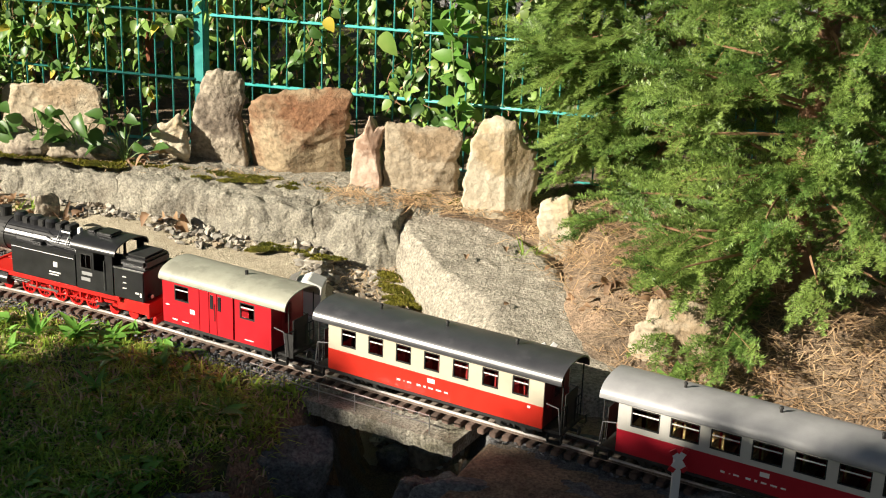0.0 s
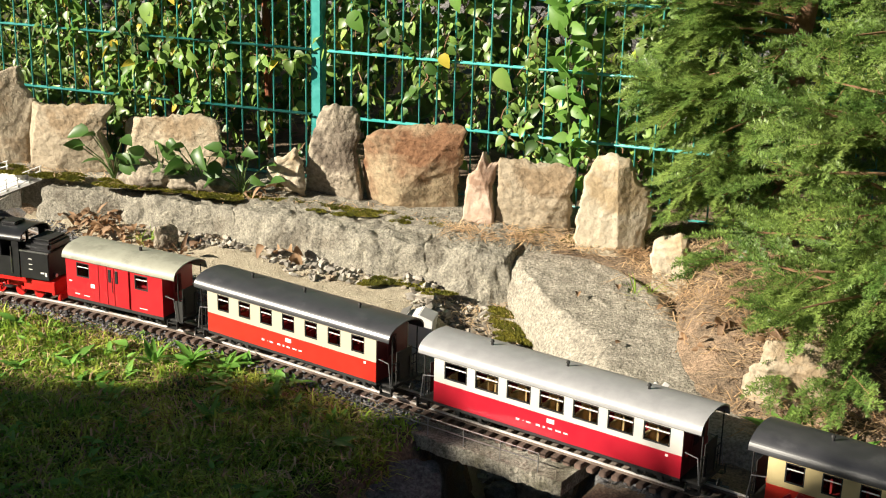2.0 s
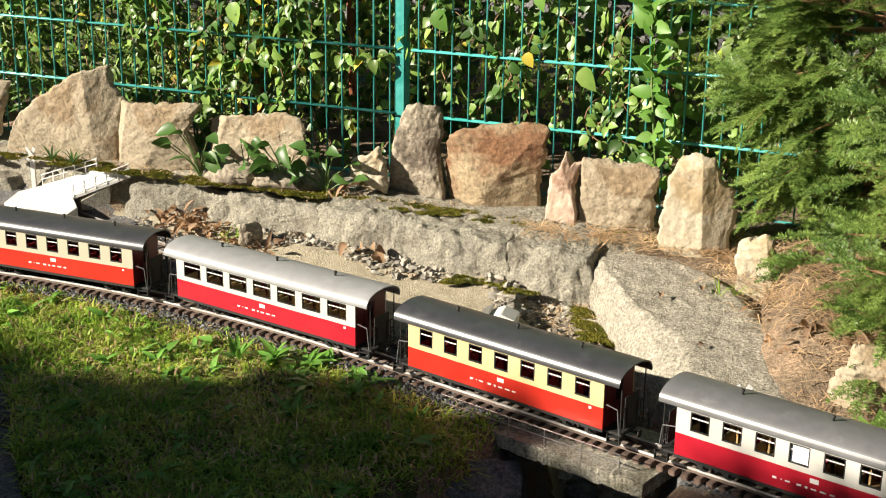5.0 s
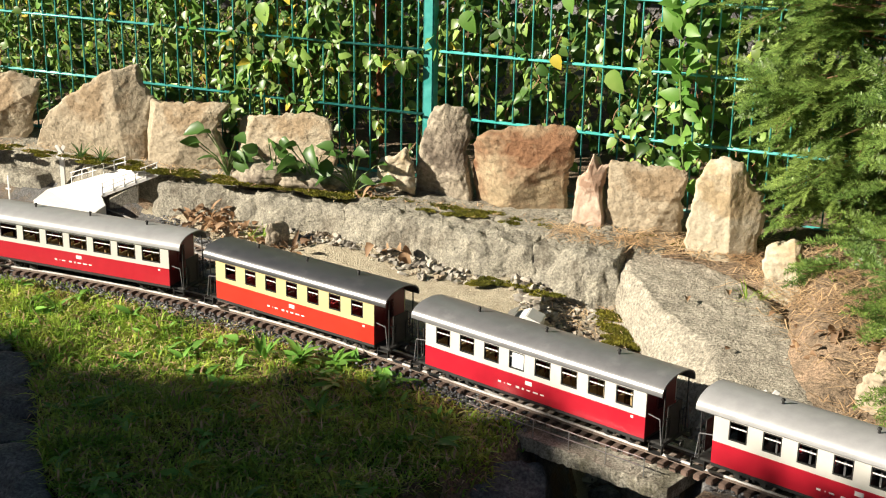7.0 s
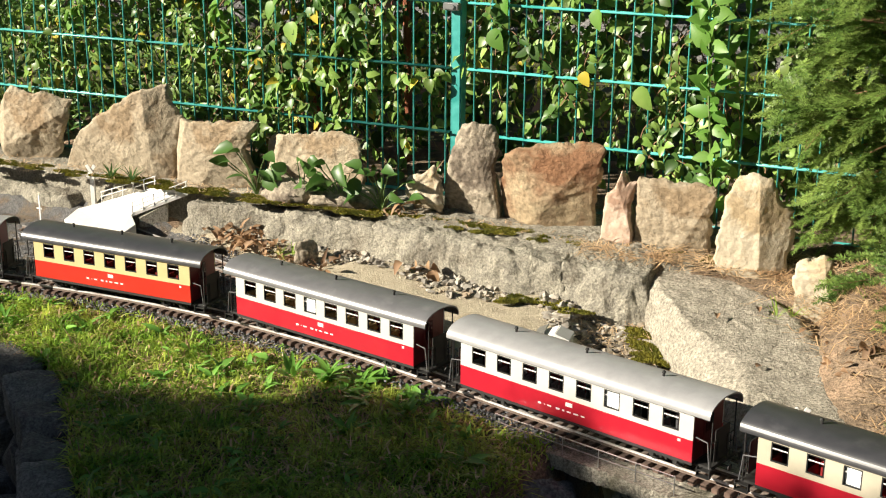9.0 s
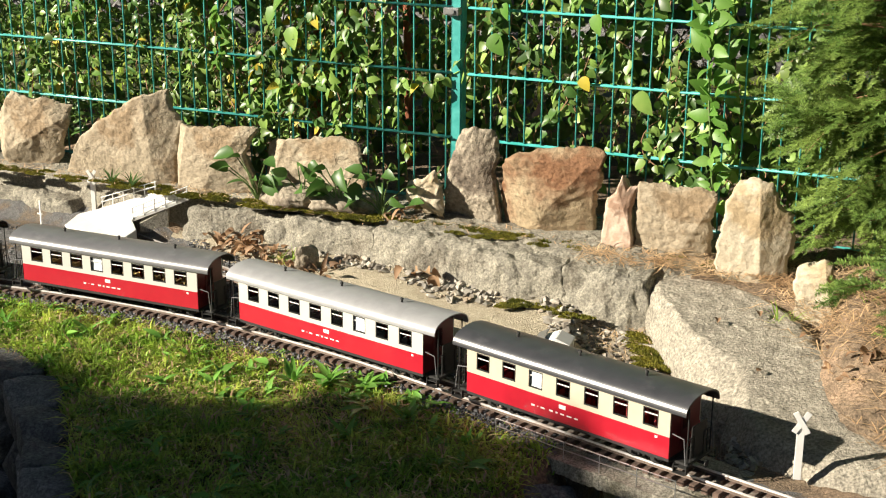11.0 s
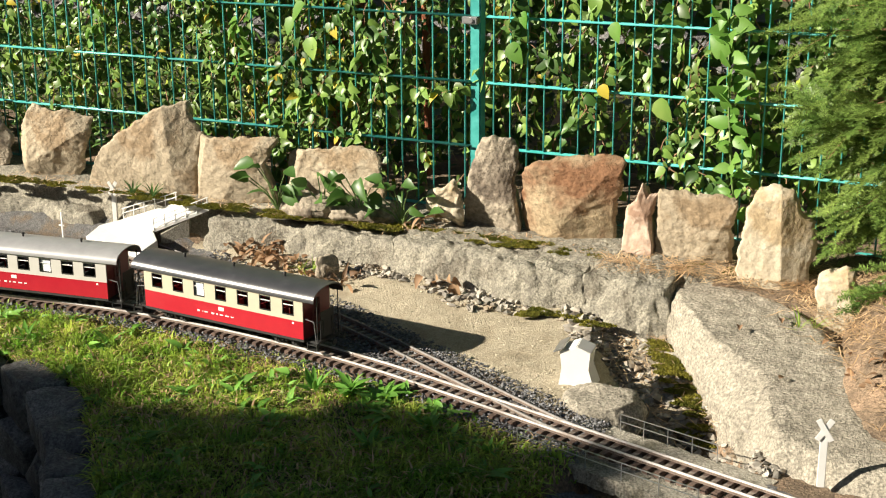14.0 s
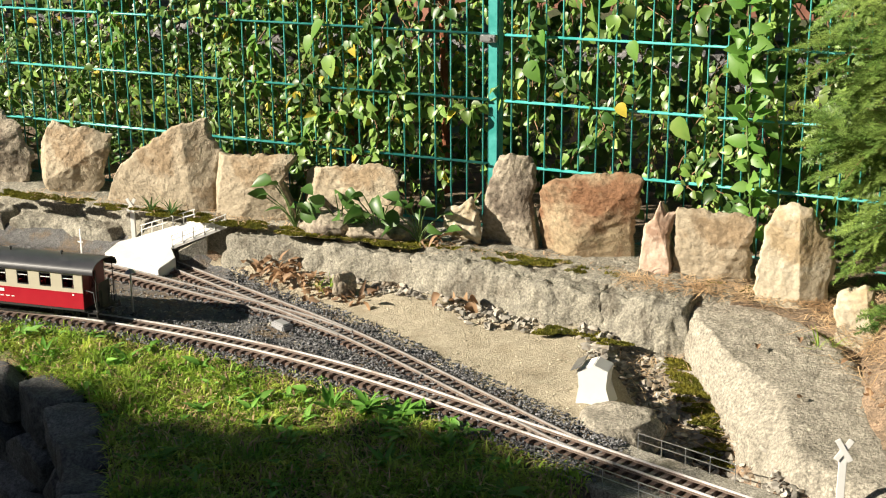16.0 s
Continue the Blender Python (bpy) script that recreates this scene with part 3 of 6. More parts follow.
def coach(label, L, n_win, win_w, lower, upper, roof_mat, seat_mat, plat=0.037, blank=None, pitch=None, trim=None, opened=(), vents=3, end_mat=None):
    base = tagged(new("passenger_coach"), label, "railway coach", "passenger coaches of the model train")
    end_mat = end_mat or M_DARK_RED
    h, zc = 0.039, 0.112
    pitch = pitch or (L - 0.05) / (n_win - 0.25)
    xs = [(i - (n_win - 1) / 2) * pitch for i in range(n_win)]
    part("underframe", box(-L / 2 - plat, L / 2 + plat, -0.040, 0.040, 0.026, Z_BODY - 0.0101, 0.001), M_BLACK_MATT, base)
    part("sole_bar", box(-L / 2, L / 2, -HALF + 0.001, HALF - 0.001, Z_BODY - 0.007, Z_BODY - 0.0002), M_BLACK_MATT, base)
    part("floor", box(-L / 2 + 0.003, L / 2 - 0.003, -HALF + 0.0035, HALF - 0.0035, Z_BODY, Z_BODY + 0.003), M_BLACK_MATT, base)
    for side in (-1, 1):
        side_wall(base, L, side, Z_BELT, Z_BODY, Z_BELT, [], lower, "lower_panel")
        up = side_wall(base, L, side, Z_BELT, Z_BELT, Z_EAVE + 0.002, [(x, win_w, zc - h / 2, zc + h / 2) for x in xs], upper, "upper_panel")
        ys = sorted((side * HALF, side * (HALF + 0.0008)))
        part("belt_rail", box(-L / 2, L / 2, ys[0], ys[1], Z_BELT - 0.0012, Z_BELT + 0.0006), lower, base)
        part("roof_rail", box(-L / 2, L / 2, ys[0], ys[1], Z_EAVE - 0.004, Z_EAVE - 0.002), upper, base)
        for i, x in enumerate(xs):
            if blank is not None and i == blank:
                window_unit(base, x, side, win_w - 0.0004, h - 0.0004, zc, False, True)
                yb = sorted((side * (HALF - 0.0058), side * (HALF - 0.0046)))
                part("whitened_pane", box(x - win_w / 2 + 0.0003, x + win_w / 2 - 0.0003, yb[0], yb[1], zc - h / 2 + 0.0003, zc + h / 2 - 0.0003), M_BLANK, up, "milky white pane")
            else:
                window_unit(base, x, side, win_w - 0.0004, h - 0.0004, zc, i in opened, True)
        if side < 0:
            bars(base, -HALF - 0.0004, 0, Z_BELT - 0.010, [(0, 0, 0.017, 0.009)])
            bars(base, -HALF - 0.0004, -0.02, Z_BELT - 0.026, [(-0.055, 0, 0.008, 0.004), (-0.042, 0, 0.002, 0.002), (-0.030, 0, 0.010, 0.003), (-0.008, 0, 0.009, 0.004), (0.006, 0, 0.005, 0.004), (0.020, 0, 0.010, 0.003), (0.038, 0, 0.012, 0.003), (0.055, 0, 0.009, 0.003)])
            bars(base, -HALF - 0.0004, L / 2 - 0.03, Z_BELT - 0.006, [(0, 0, 0.006, 0.005)])
    # seats seen through the glass
    n_seat = n_win * 2
    for k in range(n_seat):
        x = -L / 2 + 0.02 + (L - 0.04) * (k + 0.5) / n_seat
        bm = bmesh.new()
        for s in (-1, 1):
            add_box(bm, x - 0.010, x + 0.010, s * 0.033 - 0.017, s * 0.033 + 0.017, Z_BODY + 0.017, Z_BODY + 0.022)
            add_box(bm, x - 0.002 + (0.009 if k % 2 else -0.009), x + 0.002 + (0.009 if k % 2 else -0.009), s * 0.033 - 0.017, s * 0.033 + 0.017, Z_BODY + 0.0032, Z_BODY + 0.060)
        part("seat_pair", bm, seat_mat, base)
    r = part("roof", arch(bmesh.new(), -L / 2 - plat, L / 2 + plat, HALF + 0.006, Z_EAVE, 0.032), roof_mat, base)
    for k in range(vents):
        x = ((k + 0.5) / vents - 0.5) * L * 0.95
        bm = add_tube(bmesh.new(), (x, 0.0, Z_EAVE + 0.030), (x, 0.0, Z_EAVE + 0.039), 0.0028, 8)
        add_tube(bm, (x, 0.0, Z_EAVE + 0.039), (x, 0.0, Z_EAVE + 0.043), 0.0046, 8, 0.003)
        part("roof_vent", bm, M_BLACK_MATT, r)
    for sgn in (-1, 1):
        platform_end(base, L, sgn, plat, end_mat, roof_mat)
        bogie(base, sgn * (L / 2 - 0.075))
    bm = box(-0.05, 0.05, -0.03, 0.03, 0.014, 0.0258, 0.002)
    part("battery_box", bm, M_BLACK_MATT, base)
    return base


# ---- what shades the foreground: the garden hedge behind the camera ----
def garden_hedge():
    base = tagged(new("garden_hedge"), "tall dense green hedge behind the railway garden", "hedge")
    rg = np.random.default_rng(21)
    V, F = [], []
    top = lambda x: 3.05 - 0.10 * min(max((x + 5.0) / 0.5, 0), 1) - 0.10 * math.exp(-((x + 5.62) / 0.40) ** 4) + 0.11 * min(max((x + 5.22) / 0.12, 0), 1) * min(max((-4.65 - x) / 0.3, 0), 1) + 0.05 * math.sin(x * 1.9) + 0.04 * math.sin(x * 5.3 + 1)
    yl = lambda x: -5.43 + 0.06 * (x + 5.5)
    for _ in range(17000):
        x = rg.uniform(-10, -1.0)
        z = top(x) + 0.03 - abs(rg.normal(0, 0.12)) if rg.random() < 0.5 else rg.uniform(0, top(x))
        c = np.array([x, yl(x) + rg.normal(0, 0.06), z])
        u, w = rg.normal(0, 1, 3), rg.normal(0, 1, 3)
        u, w = u / np.linalg.norm(u) * rg.uniform(0.04, 0.09), w / np.linalg.norm(w) * rg.uniform(0.03, 0.06)
        i = len(V)
        V += [tuple(c - u), tuple(c + w), tuple(c + u), tuple(c - w)]
        F.append((i, i + 1, i + 2, i + 3))
    # shoots that stand above the top
    for x0, h in ((-4.62, 0.22), (-4.30, 0.12), (-5.35, 0.10), (-3.9, 0.2), (-6.4, 0.1)):
        for _ in range(160):
            z = top(x0) + rg.uniform(-0.1, h)
            c = np.array([x0 + rg.normal(0, 0.05), yl(x0) + rg.normal(0, 0.06), z])
            u, w = rg.normal(0, 1, 3), rg.normal(0, 1, 3)
            u, w = u / np.linalg.norm(u) * 0.05, w / np.linalg.norm(w) * 0.03
            i = len(V)
            V += [tuple(c - u), tuple(c + w), tuple(c + u), tuple(c - w)]
            F.append((i, i + 1, i + 2, i + 3))
    ob = new("leaves", from_arrays("leaves", V, F, M_LEAF_DARK))
    ob.parent = base
    ob["kind"] = "stuff"
    part("core", box(-10, -1.0, -0.05, 0.05, 0, 2.86), M_LEAF_DARK, base, at=pose(0, -5.10, 0, 0, 0, math.degrees(math.atan(0.06))))


garden_hedge()


# ---- ledge of natural rock ----
def slab_mesh(name, outline, top, bottom, seed, material, rough=0.010, rings=34, n=150, edge=0.05, flare=0.03, strata=None, jag=0.0):
    """A rock with an uneven top, shoulders and sheer sides, over an outline in plan. strata: the angle of its layers."""
    cx = sum(p[0] for p in outline) / len(outline)
    cy = sum(p[1] for p in outline) / len(outline)
    pts, m = [], len(outline)
    for k in range(n):
        u = k / n * m
        i, f = int(u), u - int(u)
        p = [Vector(outline[(i + d) % m]) for d in (-1, 0, 1, 2)]
        q = 0.5 * (2 * p[1] + (p[2] - p[0]) * f + (2 * p[0] - 5 * p[1] + 4 * p[2] - p[3]) * f * f + (3 * p[1] - p[0] - 3 * p[2] + p[3]) * f ** 3)
        q = q * 0.22 + (p[1] * (1 - f) + p[2] * f) * 0.78
        if jag:
            o = (q - Vector((cx, cy))).normalized()
            q = q + o * jag * (noise.fractal(Vector((q.x * 22 + seed, q.y * 22, seed)), 0.8, 2.0, 4))
        pts.append(q)
    verts, faces = [(cx, cy, top(cx, cy))], []
    off = Vector((seed * 2.3, seed * 5.1, seed * 0.7))
    if strata is not None:
        along, across = Vector((math.cos(strata), math.sin(strata), 0.1)), Vector((-math.sin(strata), math.cos(strata), 0.3))

    def bumps(v, amount):
        if strata is not None:
            w = Vector((v.dot(along) * 9, v.dot(across) * 30, v.z * 12)) + off
            a = noise.fractal(v * 9 + off, 1.0, 2.0, 3) * 0.9 + noise.fractal(w, 0.9, 2.0, 3) * 0.65 + noise.fractal(v * 60 + off, 0.9, 2.0, 1) * 0.35
            return a * amount
        c = noise.voronoi(v * 13 + off)[0]
        a = noise.fractal(v * 5 + off, 1.0, 2.0, 4) * 0.8 + noise.fractal(v * 26 + off, 0.9, 2.1, 2) * 0.6 + (c[1] - c[0]) * 0.9 - 0.55
        return a * amount

    levels = [(r / rings, 0.0) for r in range(1, rings + 1)] + [(1.0, (d + 1) / 14) for d in range(14)]
    for r, d in levels:
        for k, q in enumerate(pts):
            rr = 1 - (1 - r) ** 1.25
            x, y = cx + (q.x - cx) * rr, cy + (q.y - cy) * rr
            dist = (Vector((q.x, q.y)) - Vector((x, y))).length
            zt = top(x, y) - edge * 0.75 * max(0, 1 - dist / edge) ** 2
            z = zt + (bottom - zt) * d
            v = Vector((x, y, z))
            b = bumps(v, rough)
            w = min(1, max(0, 1 - dist / edge)) if d == 0 else 1
            out = Vector((q.x - cx, q.y - cy, 0)).normalized()
            v = v + Vector((0, 0, 1)) * b * (1 - 0.5 * w) + out * (b * 1.2 * w + flare * d * w)
            verts.append(tuple(v))
    for k in range(n):
        faces.append((0, 1 + k, 1 + (k + 1) % n))
    for r in range(len(levels) - 1):
        for k in range(n):
            a, b = 1 + r * n + k, 1 + r * n + (k + 1) % n
            faces.append((a, a + n, b + n, b))
    return from_arrays(name, verts, faces, material, True)


def rock_slab(outline, z0, slope_y, slope_x, bottom, seed, label, rough=0.010, material=None, edge=0.05, at_y=-0.33, at_x=0.0, group="natural rocks of the ledge", **kw):
    top = lambda x, y: z0 + slope_y * (y - at_y) + slope_x * (x - at_x)
    return tagged(new("ledge_rock", slab_mesh("ledge_rock", outline, top, bottom, seed, material or M_LEDGE, rough, edge=edge, **kw)), label, "rock", group)


def lf(x, d=0.0):
    return float(ledge_foot(x)) + d


for k, (xa, xb, z0) in enumerate(((-2.55, -1.76, 0.065), (-1.755, -1.30, 0.055), (-0.84, -0.17, 0.108), (-0.20, 0.44, 0.118), (0.415, 0.675, 0.122))):
    xs = [xa + (xb - xa) * i / 8 for i in range(9)]
    front = [(x, lf(x, -0.015 + 0.012 * math.sin(x * 19))) for x in xs]
    back = [(x, lf(x, 0.24)) for x in reversed(xs)]
    rock_slab(front + back, z0, 0.10, 0.0, -0.05, 31 + k, "weathered grey ledge rock with pitted sheer face and mossy top", 0.012, at_y=lf((xa + xb) / 2), edge=0.030, rings=44, n=300)
rock_slab([(0.60, -0.27), (0.632, -0.38), (0.735, -0.54), (0.832, -0.68), (0.928, -0.82), (1.003, -0.945), (1.085, -1.085), (1.22, -1.13), (1.46, -1.16), (1.50, -1.06), (1.38, -0.90), (1.28, -0.66), (1.14, -0.46), (0.95, -0.30), (0.76, -0.22)],
          0.112, 0.115, -0.01, -0.26, 51, "broad sunlit slope of smooth grey-tan bedrock", 0.0048, material=M_SLAB, edge=0.115, at_x=0.6, rings=90, n=320, jag=0.012, flare=0.012)


def upright(profile, x, y, z, depth, seed, material, label, name="upright_stone", rough=0.0042, edge=0.010, facets=None, strata=0.4):
    """A stone set on edge: its outline seen from the front, flat broken faces and thickness."""
    rg = random.Random(seed)
    if facets is None:
        facets = [(math.cos(a), math.sin(a), rg.uniform(0.02, 0.06), rg.uniform(0.35, 0.8)) for a in (rg.uniform(0, 1.5), rg.uniform(1.5, 3), rg.uniform(3, 4.6), rg.uniform(4.6, 6.2))]
    zm = sum(q[1] for q in profile) / len(profile)

    def front(px, pz):
        return depth / 2 - sum(s * max(0, nx * px + nz * (pz - zm) - c) for nx, nz, c, s in facets)

    out = [(px, pz - (0.05 if pz < 0.045 else 0)) for px, pz in profile][::-1]
    half = (max(q[0] for q in profile) - min(q[0] for q in profile)) / 2
    me = slab_mesh(name, out, front, -depth * 0.32, seed, material, rough, 46, 200, edge, -min(0.055, 0.4 * half), strata, 0.009)
    ob = new(name, me)
    ob.matrix_basis = pose(x, y, z, 90, 0, 0)
    return tagged(ob, label, "stone", "upright stones along the fence")


upright([(-0.095, 0.007), (-0.076, 0.089), (-0.046, 0.207), (-0.028, 0.244), (0.015, 0.254), (0.066, 0.246), (0.084, 0.186), (0.076, 0.120), (0.090, 0.019), (0.007, 0.000)], 0.055, -0.11, 0.150, 0.11, 11, M_STONE_GREY, "tall grey-brown upright stone before the green fence", rough=0.006, facets=[(1, 0.25, 0.040, 0.45), (-0.9, 0.5, 0.05, 0.5), (-0.3, -1, 0.06, 0.3)], strata=1.2)
upright([(-0.149, 0.027), (-0.154, 0.092), (-0.142, 0.150), (-0.101, 0.197), (0.039, 0.223), (0.119, 0.227), (0.154, 0.210), (0.153, 0.155), (0.132, 0.074), (0.124, 0.022), (-0.023, 0.000)], 0.298, -0.12, 0.150, 0.14, 12, M_STONE_RUST, "large rust-brown block of stone before the fence", facets=[(0.05, 1, 0.062, 1.3), (-1, -0.5, 0.075, 0.55), (0.75, -0.65, 0.05, 0.5)], strata=0.25)
upright([(-0.045, 0.003), (-0.036, 0.070), (-0.013, 0.103), (0.006, 0.144), (0.022, 0.115), (0.045, 0.121), (0.035, 0.062), (0.042, 0.000)], 0.519, -0.19, 0.180, 0.08, 13, M_STONE_PINK, "small pointed pale pink stone between two blocks", facets=[(0.9, 0.3, 0.01, 0.5), (-1, 0.2, 0.022, 0.6)], strata=1.3)
upright([(-0.109, 0.023), (-0.109, 0.155), (-0.094, 0.164), (0.095, 0.160), (0.110, 0.140), (0.099, 0.085), (0.088, 0.000), (0.012, 0.006)], 0.671, -0.16, 0.152, 0.11, 14, M_STONE_TAN, "flat layered grey-brown stone before the fence", rough=0.0055, facets=[(0.1, 1, 0.05, 0.9), (0.9, -0.5, 0.07, 0.5)], strata=-0.22)
upright([(-0.095, 0.027), (-0.088, 0.080), (-0.075, 0.163), (-0.053, 0.223), (-0.007, 0.235), (0.035, 0.225), (0.057, 0.177), (0.088, 0.144), (0.096, 0.087), (0.081, 0.042), (0.025, 0.000), (-0.044, 0.011)], 0.899, -0.235, 0.143, 0.15, 15, M_STONE_PALE, "tall pale sandstone with flat cut faces", rough=0.0026, facets=[(1, 0.06, 0.016, 0.62), (-0.2, 1, 0.085, 0.7)], strata=1.4)
upright([(-0.137, 0.014), (-0.158, 0.157), (-0.121, 0.167), (0.022, 0.178), (0.158, 0.184), (0.142, 0.148), (0.115, 0.092), (0.136, 0.023), (0.031, 0.000)], -0.814, -0.11, 0.150, 0.13, 16, M_STONE_TAN, "squat tan stone before the fence", facets=[(0.1, 1, 0.06, 0.9), (-1, 0.2, 0.10, 0.8), (0.8, -0.6, 0.05, 0.35)])
upright([(-0.238, 0.005), (-0.136, 0.091), (0.008, 0.190), (0.100, 0.242), (0.191, 0.264), (0.204, 0.205), (0.238, 0.154), (0.224, 0.072), (0.210, 0.007), (0.013, 0.001), (-0.146, 0.000)], -1.172, -0.12, 0.160, 0.14, 17, M_STONE_TAN, "large slanting tan stone with a pointed top", rough=0.0034, facets=[(1, 0.12, 0.135, 0.5), (-0.55, 0.83, 0.075, 0.6), (-0.3, -1, 0.08, 0.3)], strata=1.0)
upright([(-0.102, 0.000), (-0.155, 0.067), (-0.133, 0.147), (-0.054, 0.229), (-0.008, 0.214), (0.079, 0.211), (0.154, 0.189), (0.153, 0.132), (0.122, 0.063), (0.045, 0.008)], -1.556, -0.09, 0.140, 0.13, 18, M_STONE_TAN, "broad tan stone half in shadow before the fence", facets=[(0.7, 0.7, 0.09, 0.7), (-1, 0.1, 0.09, 0.6), (0.5, -0.9, 0.05, 0.6)], strata=0.8)
upright([(-0.232, 0.000), (-0.177, 0.191), (-0.005, 0.286), (0.115, 0.216), (0.179, 0.102), (0.120, 0.039)], -1.935, -0.10, 0.115, 0.14, 19, M_STONE_GREY, "dark stone in shadow before the fence")
upright([(-0.164, 0.000), (-0.171, 0.092), (-0.140, 0.121), (-0.020, 0.141), (0.049, 0.152), (0.135, 0.137), (0.172, 0.097), (0.171, 0.015)], -0.483, -0.07, 0.170, 0.10, 20, M_STONE_TAN, "low tan stone behind broad weed leaves", facets=[(0.2, 1, 0.03, 0.8), (-0.9, 0.3, 0.10, 0.6)])
upright([(-0.052, 0.001), (-0.057, 0.022), (-0.042, 0.074), (-0.014, 0.094), (0.012, 0.105), (0.030, 0.126), (0.056, 0.084), (0.048, 0.025), (0.003, 0.000)], -0.075, -0.17, 0.150, 0.07, 23, M_STONE_PALE, "small yellow-brown jagged stone in the row", "small_stone", 0.012, 0.012)
upright([(-0.057, 0.106), (-0.031, 0.127), (0.021, 0.133), (0.036, 0.104), (0.053, 0.050), (0.057, 0.000), (0.016, 0.004), (-0.026, 0.020), (-0.05, 0.04)], 1.082, -0.35, 0.087, 0.11, 24, M_STONE_PALE, "small pale mossy stone on dry needles", "small_stone", 0.005, facets=[(1, 0.2, 0.025, 0.8), (-0.3, 1, 0.04, 0.5)])
stone("flat_stone", -0.33, -0.20, (0.19, 0.10, 0.075), 21, M_STONE_GREY, "flat grey-brown stone under weed leaves", 12, z=0.115)
stone("flat_stone", -0.52, -0.21, (0.17, 0.10, 0.075), 22, M_STONE_GREY, "flat grey-brown stone under weed leaves", -14, z=0.115)
upright([(-0.12, 0.0), (-0.13, 0.12), (-0.09, 0.20), (0.0, 0.21), (0.10, 0.17), (0.15, 0.09), (0.10, -0.02)], 1.455, -0.86, -0.03, 0.18, 25, M_STONE_TAN, "tan stone set in the needle-covered bank", "bank_stone", 0.006, 0.014, [(1, 0, 0.06, 0.9), (0, 1, 0.05, 0.7), (-1, 0, 0.08, 0.5)])
stone("corner_stone", -0.345, -0.395, (0.065, 0.05, 0.065), 26, M_STONE_GREY, "small grey stone at the foot of the ledge", 30, z=0.005, square=5)


# ---- loose stone ----
def scatter_stones(name, spots, material, label, category, smin, smax, seed):
    rng = np.random.default_rng(seed)
    base = np.array([(1, 0, 0), (0, 1, 0), (-1, 0, 0), (0, -1, 0), (0, 0, 0.8), (0, 0, -0.8), (0.7, 0.7, 0.45), (-0.7, -0.6, 0.4)])
    tri = np.array([(0, 6, 4), (6, 1, 4), (1, 2, 4), (2, 7, 4), (7, 3, 4), (3, 0, 4), (0, 1, 6), (2, 3, 7), (1, 0, 5), (2, 1, 5), (3, 2, 5), (0, 3, 5)])
    V, F = [], []
    for i, (x, y, z) in enumerate(spots):
        r = smin + (smax - smin) * rng.random() ** 2
        p = base * (1 + rng.normal(0, 0.22, base.shape)) * np.array([r, r * rng.uniform(0.6, 1), r * rng.uniform(0.5, 0.85)])
        a, b = rng.random() * 6.28, rng.normal(0, 0.4)
        ca, sa, cb, sb = math.cos(a), math.sin(a), math.cos(b), math.sin(b)
        p = p @ np.array([[1, 0, 0], [0, cb, sb], [0, -sb, cb]]) @ np.array([[ca, sa, 0], [-sa, ca, 0], [0, 0, 1]])
        V.append(p + (x, y, z + r * 0.25))
        F.append(tri + i * len(base))
    me = from_arrays(name, np.concatenate(V).tolist(), np.concatenate(F).tolist(), material)
    return tagged(new(name, me), label, category, kind="stuff")


def spots_in(rng, n, inside, box_):
    out = []
    while len(out) < n:
        x, y = rng.uniform(box_[0], box_[1]), rng.uniform(box_[2], box_[3])
        if inside(x, y):
            out.append((x, y, ground_z(x, y)))
    return out


rng = random.Random(7)
apron_edge = lambda y: np.interp(y, [-1.10, -0.94, -0.78, -0.67, -0.50, -0.38], [1.09, 1.00, 0.90, 0.825, 0.71, 0.63])
gravel_spots = spots_in(rng, 1300, lambda x, y: apron_edge(y) - 0.25 - 0.06 * math.sin(y * 20) < x < apron_edge(y) + 0.03 and y > line_y(x) + 0.16, (0.25, 1.15, -1.0, -0.40))
gravel_spots += spots_in(rng, 520, lambda x, y: lf(x) - 0.11 - 0.03 * math.sin(x * 13) < y < lf(x) + 0.01 and rng.random() < 0.3 + 0.7 * (x > -0.35), (-0.75, 0.56, -0.56, -0.2))
gravel_spots += spots_in(rng, 130, lambda x, y: True, (1.00, 1.10, -1.10, -0.98))
scatter_stones("gravel", gravel_spots, M_GRAVEL, "loose grey and tan broken stones in the gully", "gravel", 0.005, 0.018, 1)


def near_line(at, s0, s1, n, half, lift):
    out = []
    for _ in range(n):
        x, y, th = at(rng.uniform(s0, s1))
        o = rng.uniform(-half, half)
        if not abs(o) < 0.047 or rng.random() < 0.55:
            xx, yy = x - math.sin(th) * o, y + math.cos(th) * o
            zz = ground_z(xx, yy)
            if zz > -0.05:
                out.append((xx, yy, max(zz, -0.022) + lift * rng.random()))
    return out


ballast_spots = near_line(line_at, -2.2, 0.75, 9000, 0.095, 0.010) + near_line(siding_at, 0.1, 2.3, 9000, 0.105, 0.011) + near_line(line_at, 0.75, 2.0, 1500, 0.06, 0.003)
yard = lambda x, y: line_y(x) + 0.06 < y < -0.33 and x < 0.28 - (y + 0.98) * 2.0
yard_clear = lambda x, y: yard(x, y) and not (-1.4 < x < -0.8 and y > -0.47)
ballast_spots = [q for q in ballast_spots if not (-1.4 < q[0] < -0.8 and q[1] > -0.47)]
ballast_spots += near_line(spur_at, 0.1, 1.2, 1200, 0.06, 0.004) + spots_in(rng, 4200, yard_clear, (-2.2, 0.3, -0.95, -0.3))
scatter_stones("ballast", ballast_spots, M_BALLAST, "fine dark grey ballast under and beside the track", "ballast", 0.0026, 0.0058, 2)
pebbles = spots_in(rng, 2600, lambda x, y: line_y(x) + 0.08 < y < lf(x), (-1.2, 0.75, -1.1, -0.25))
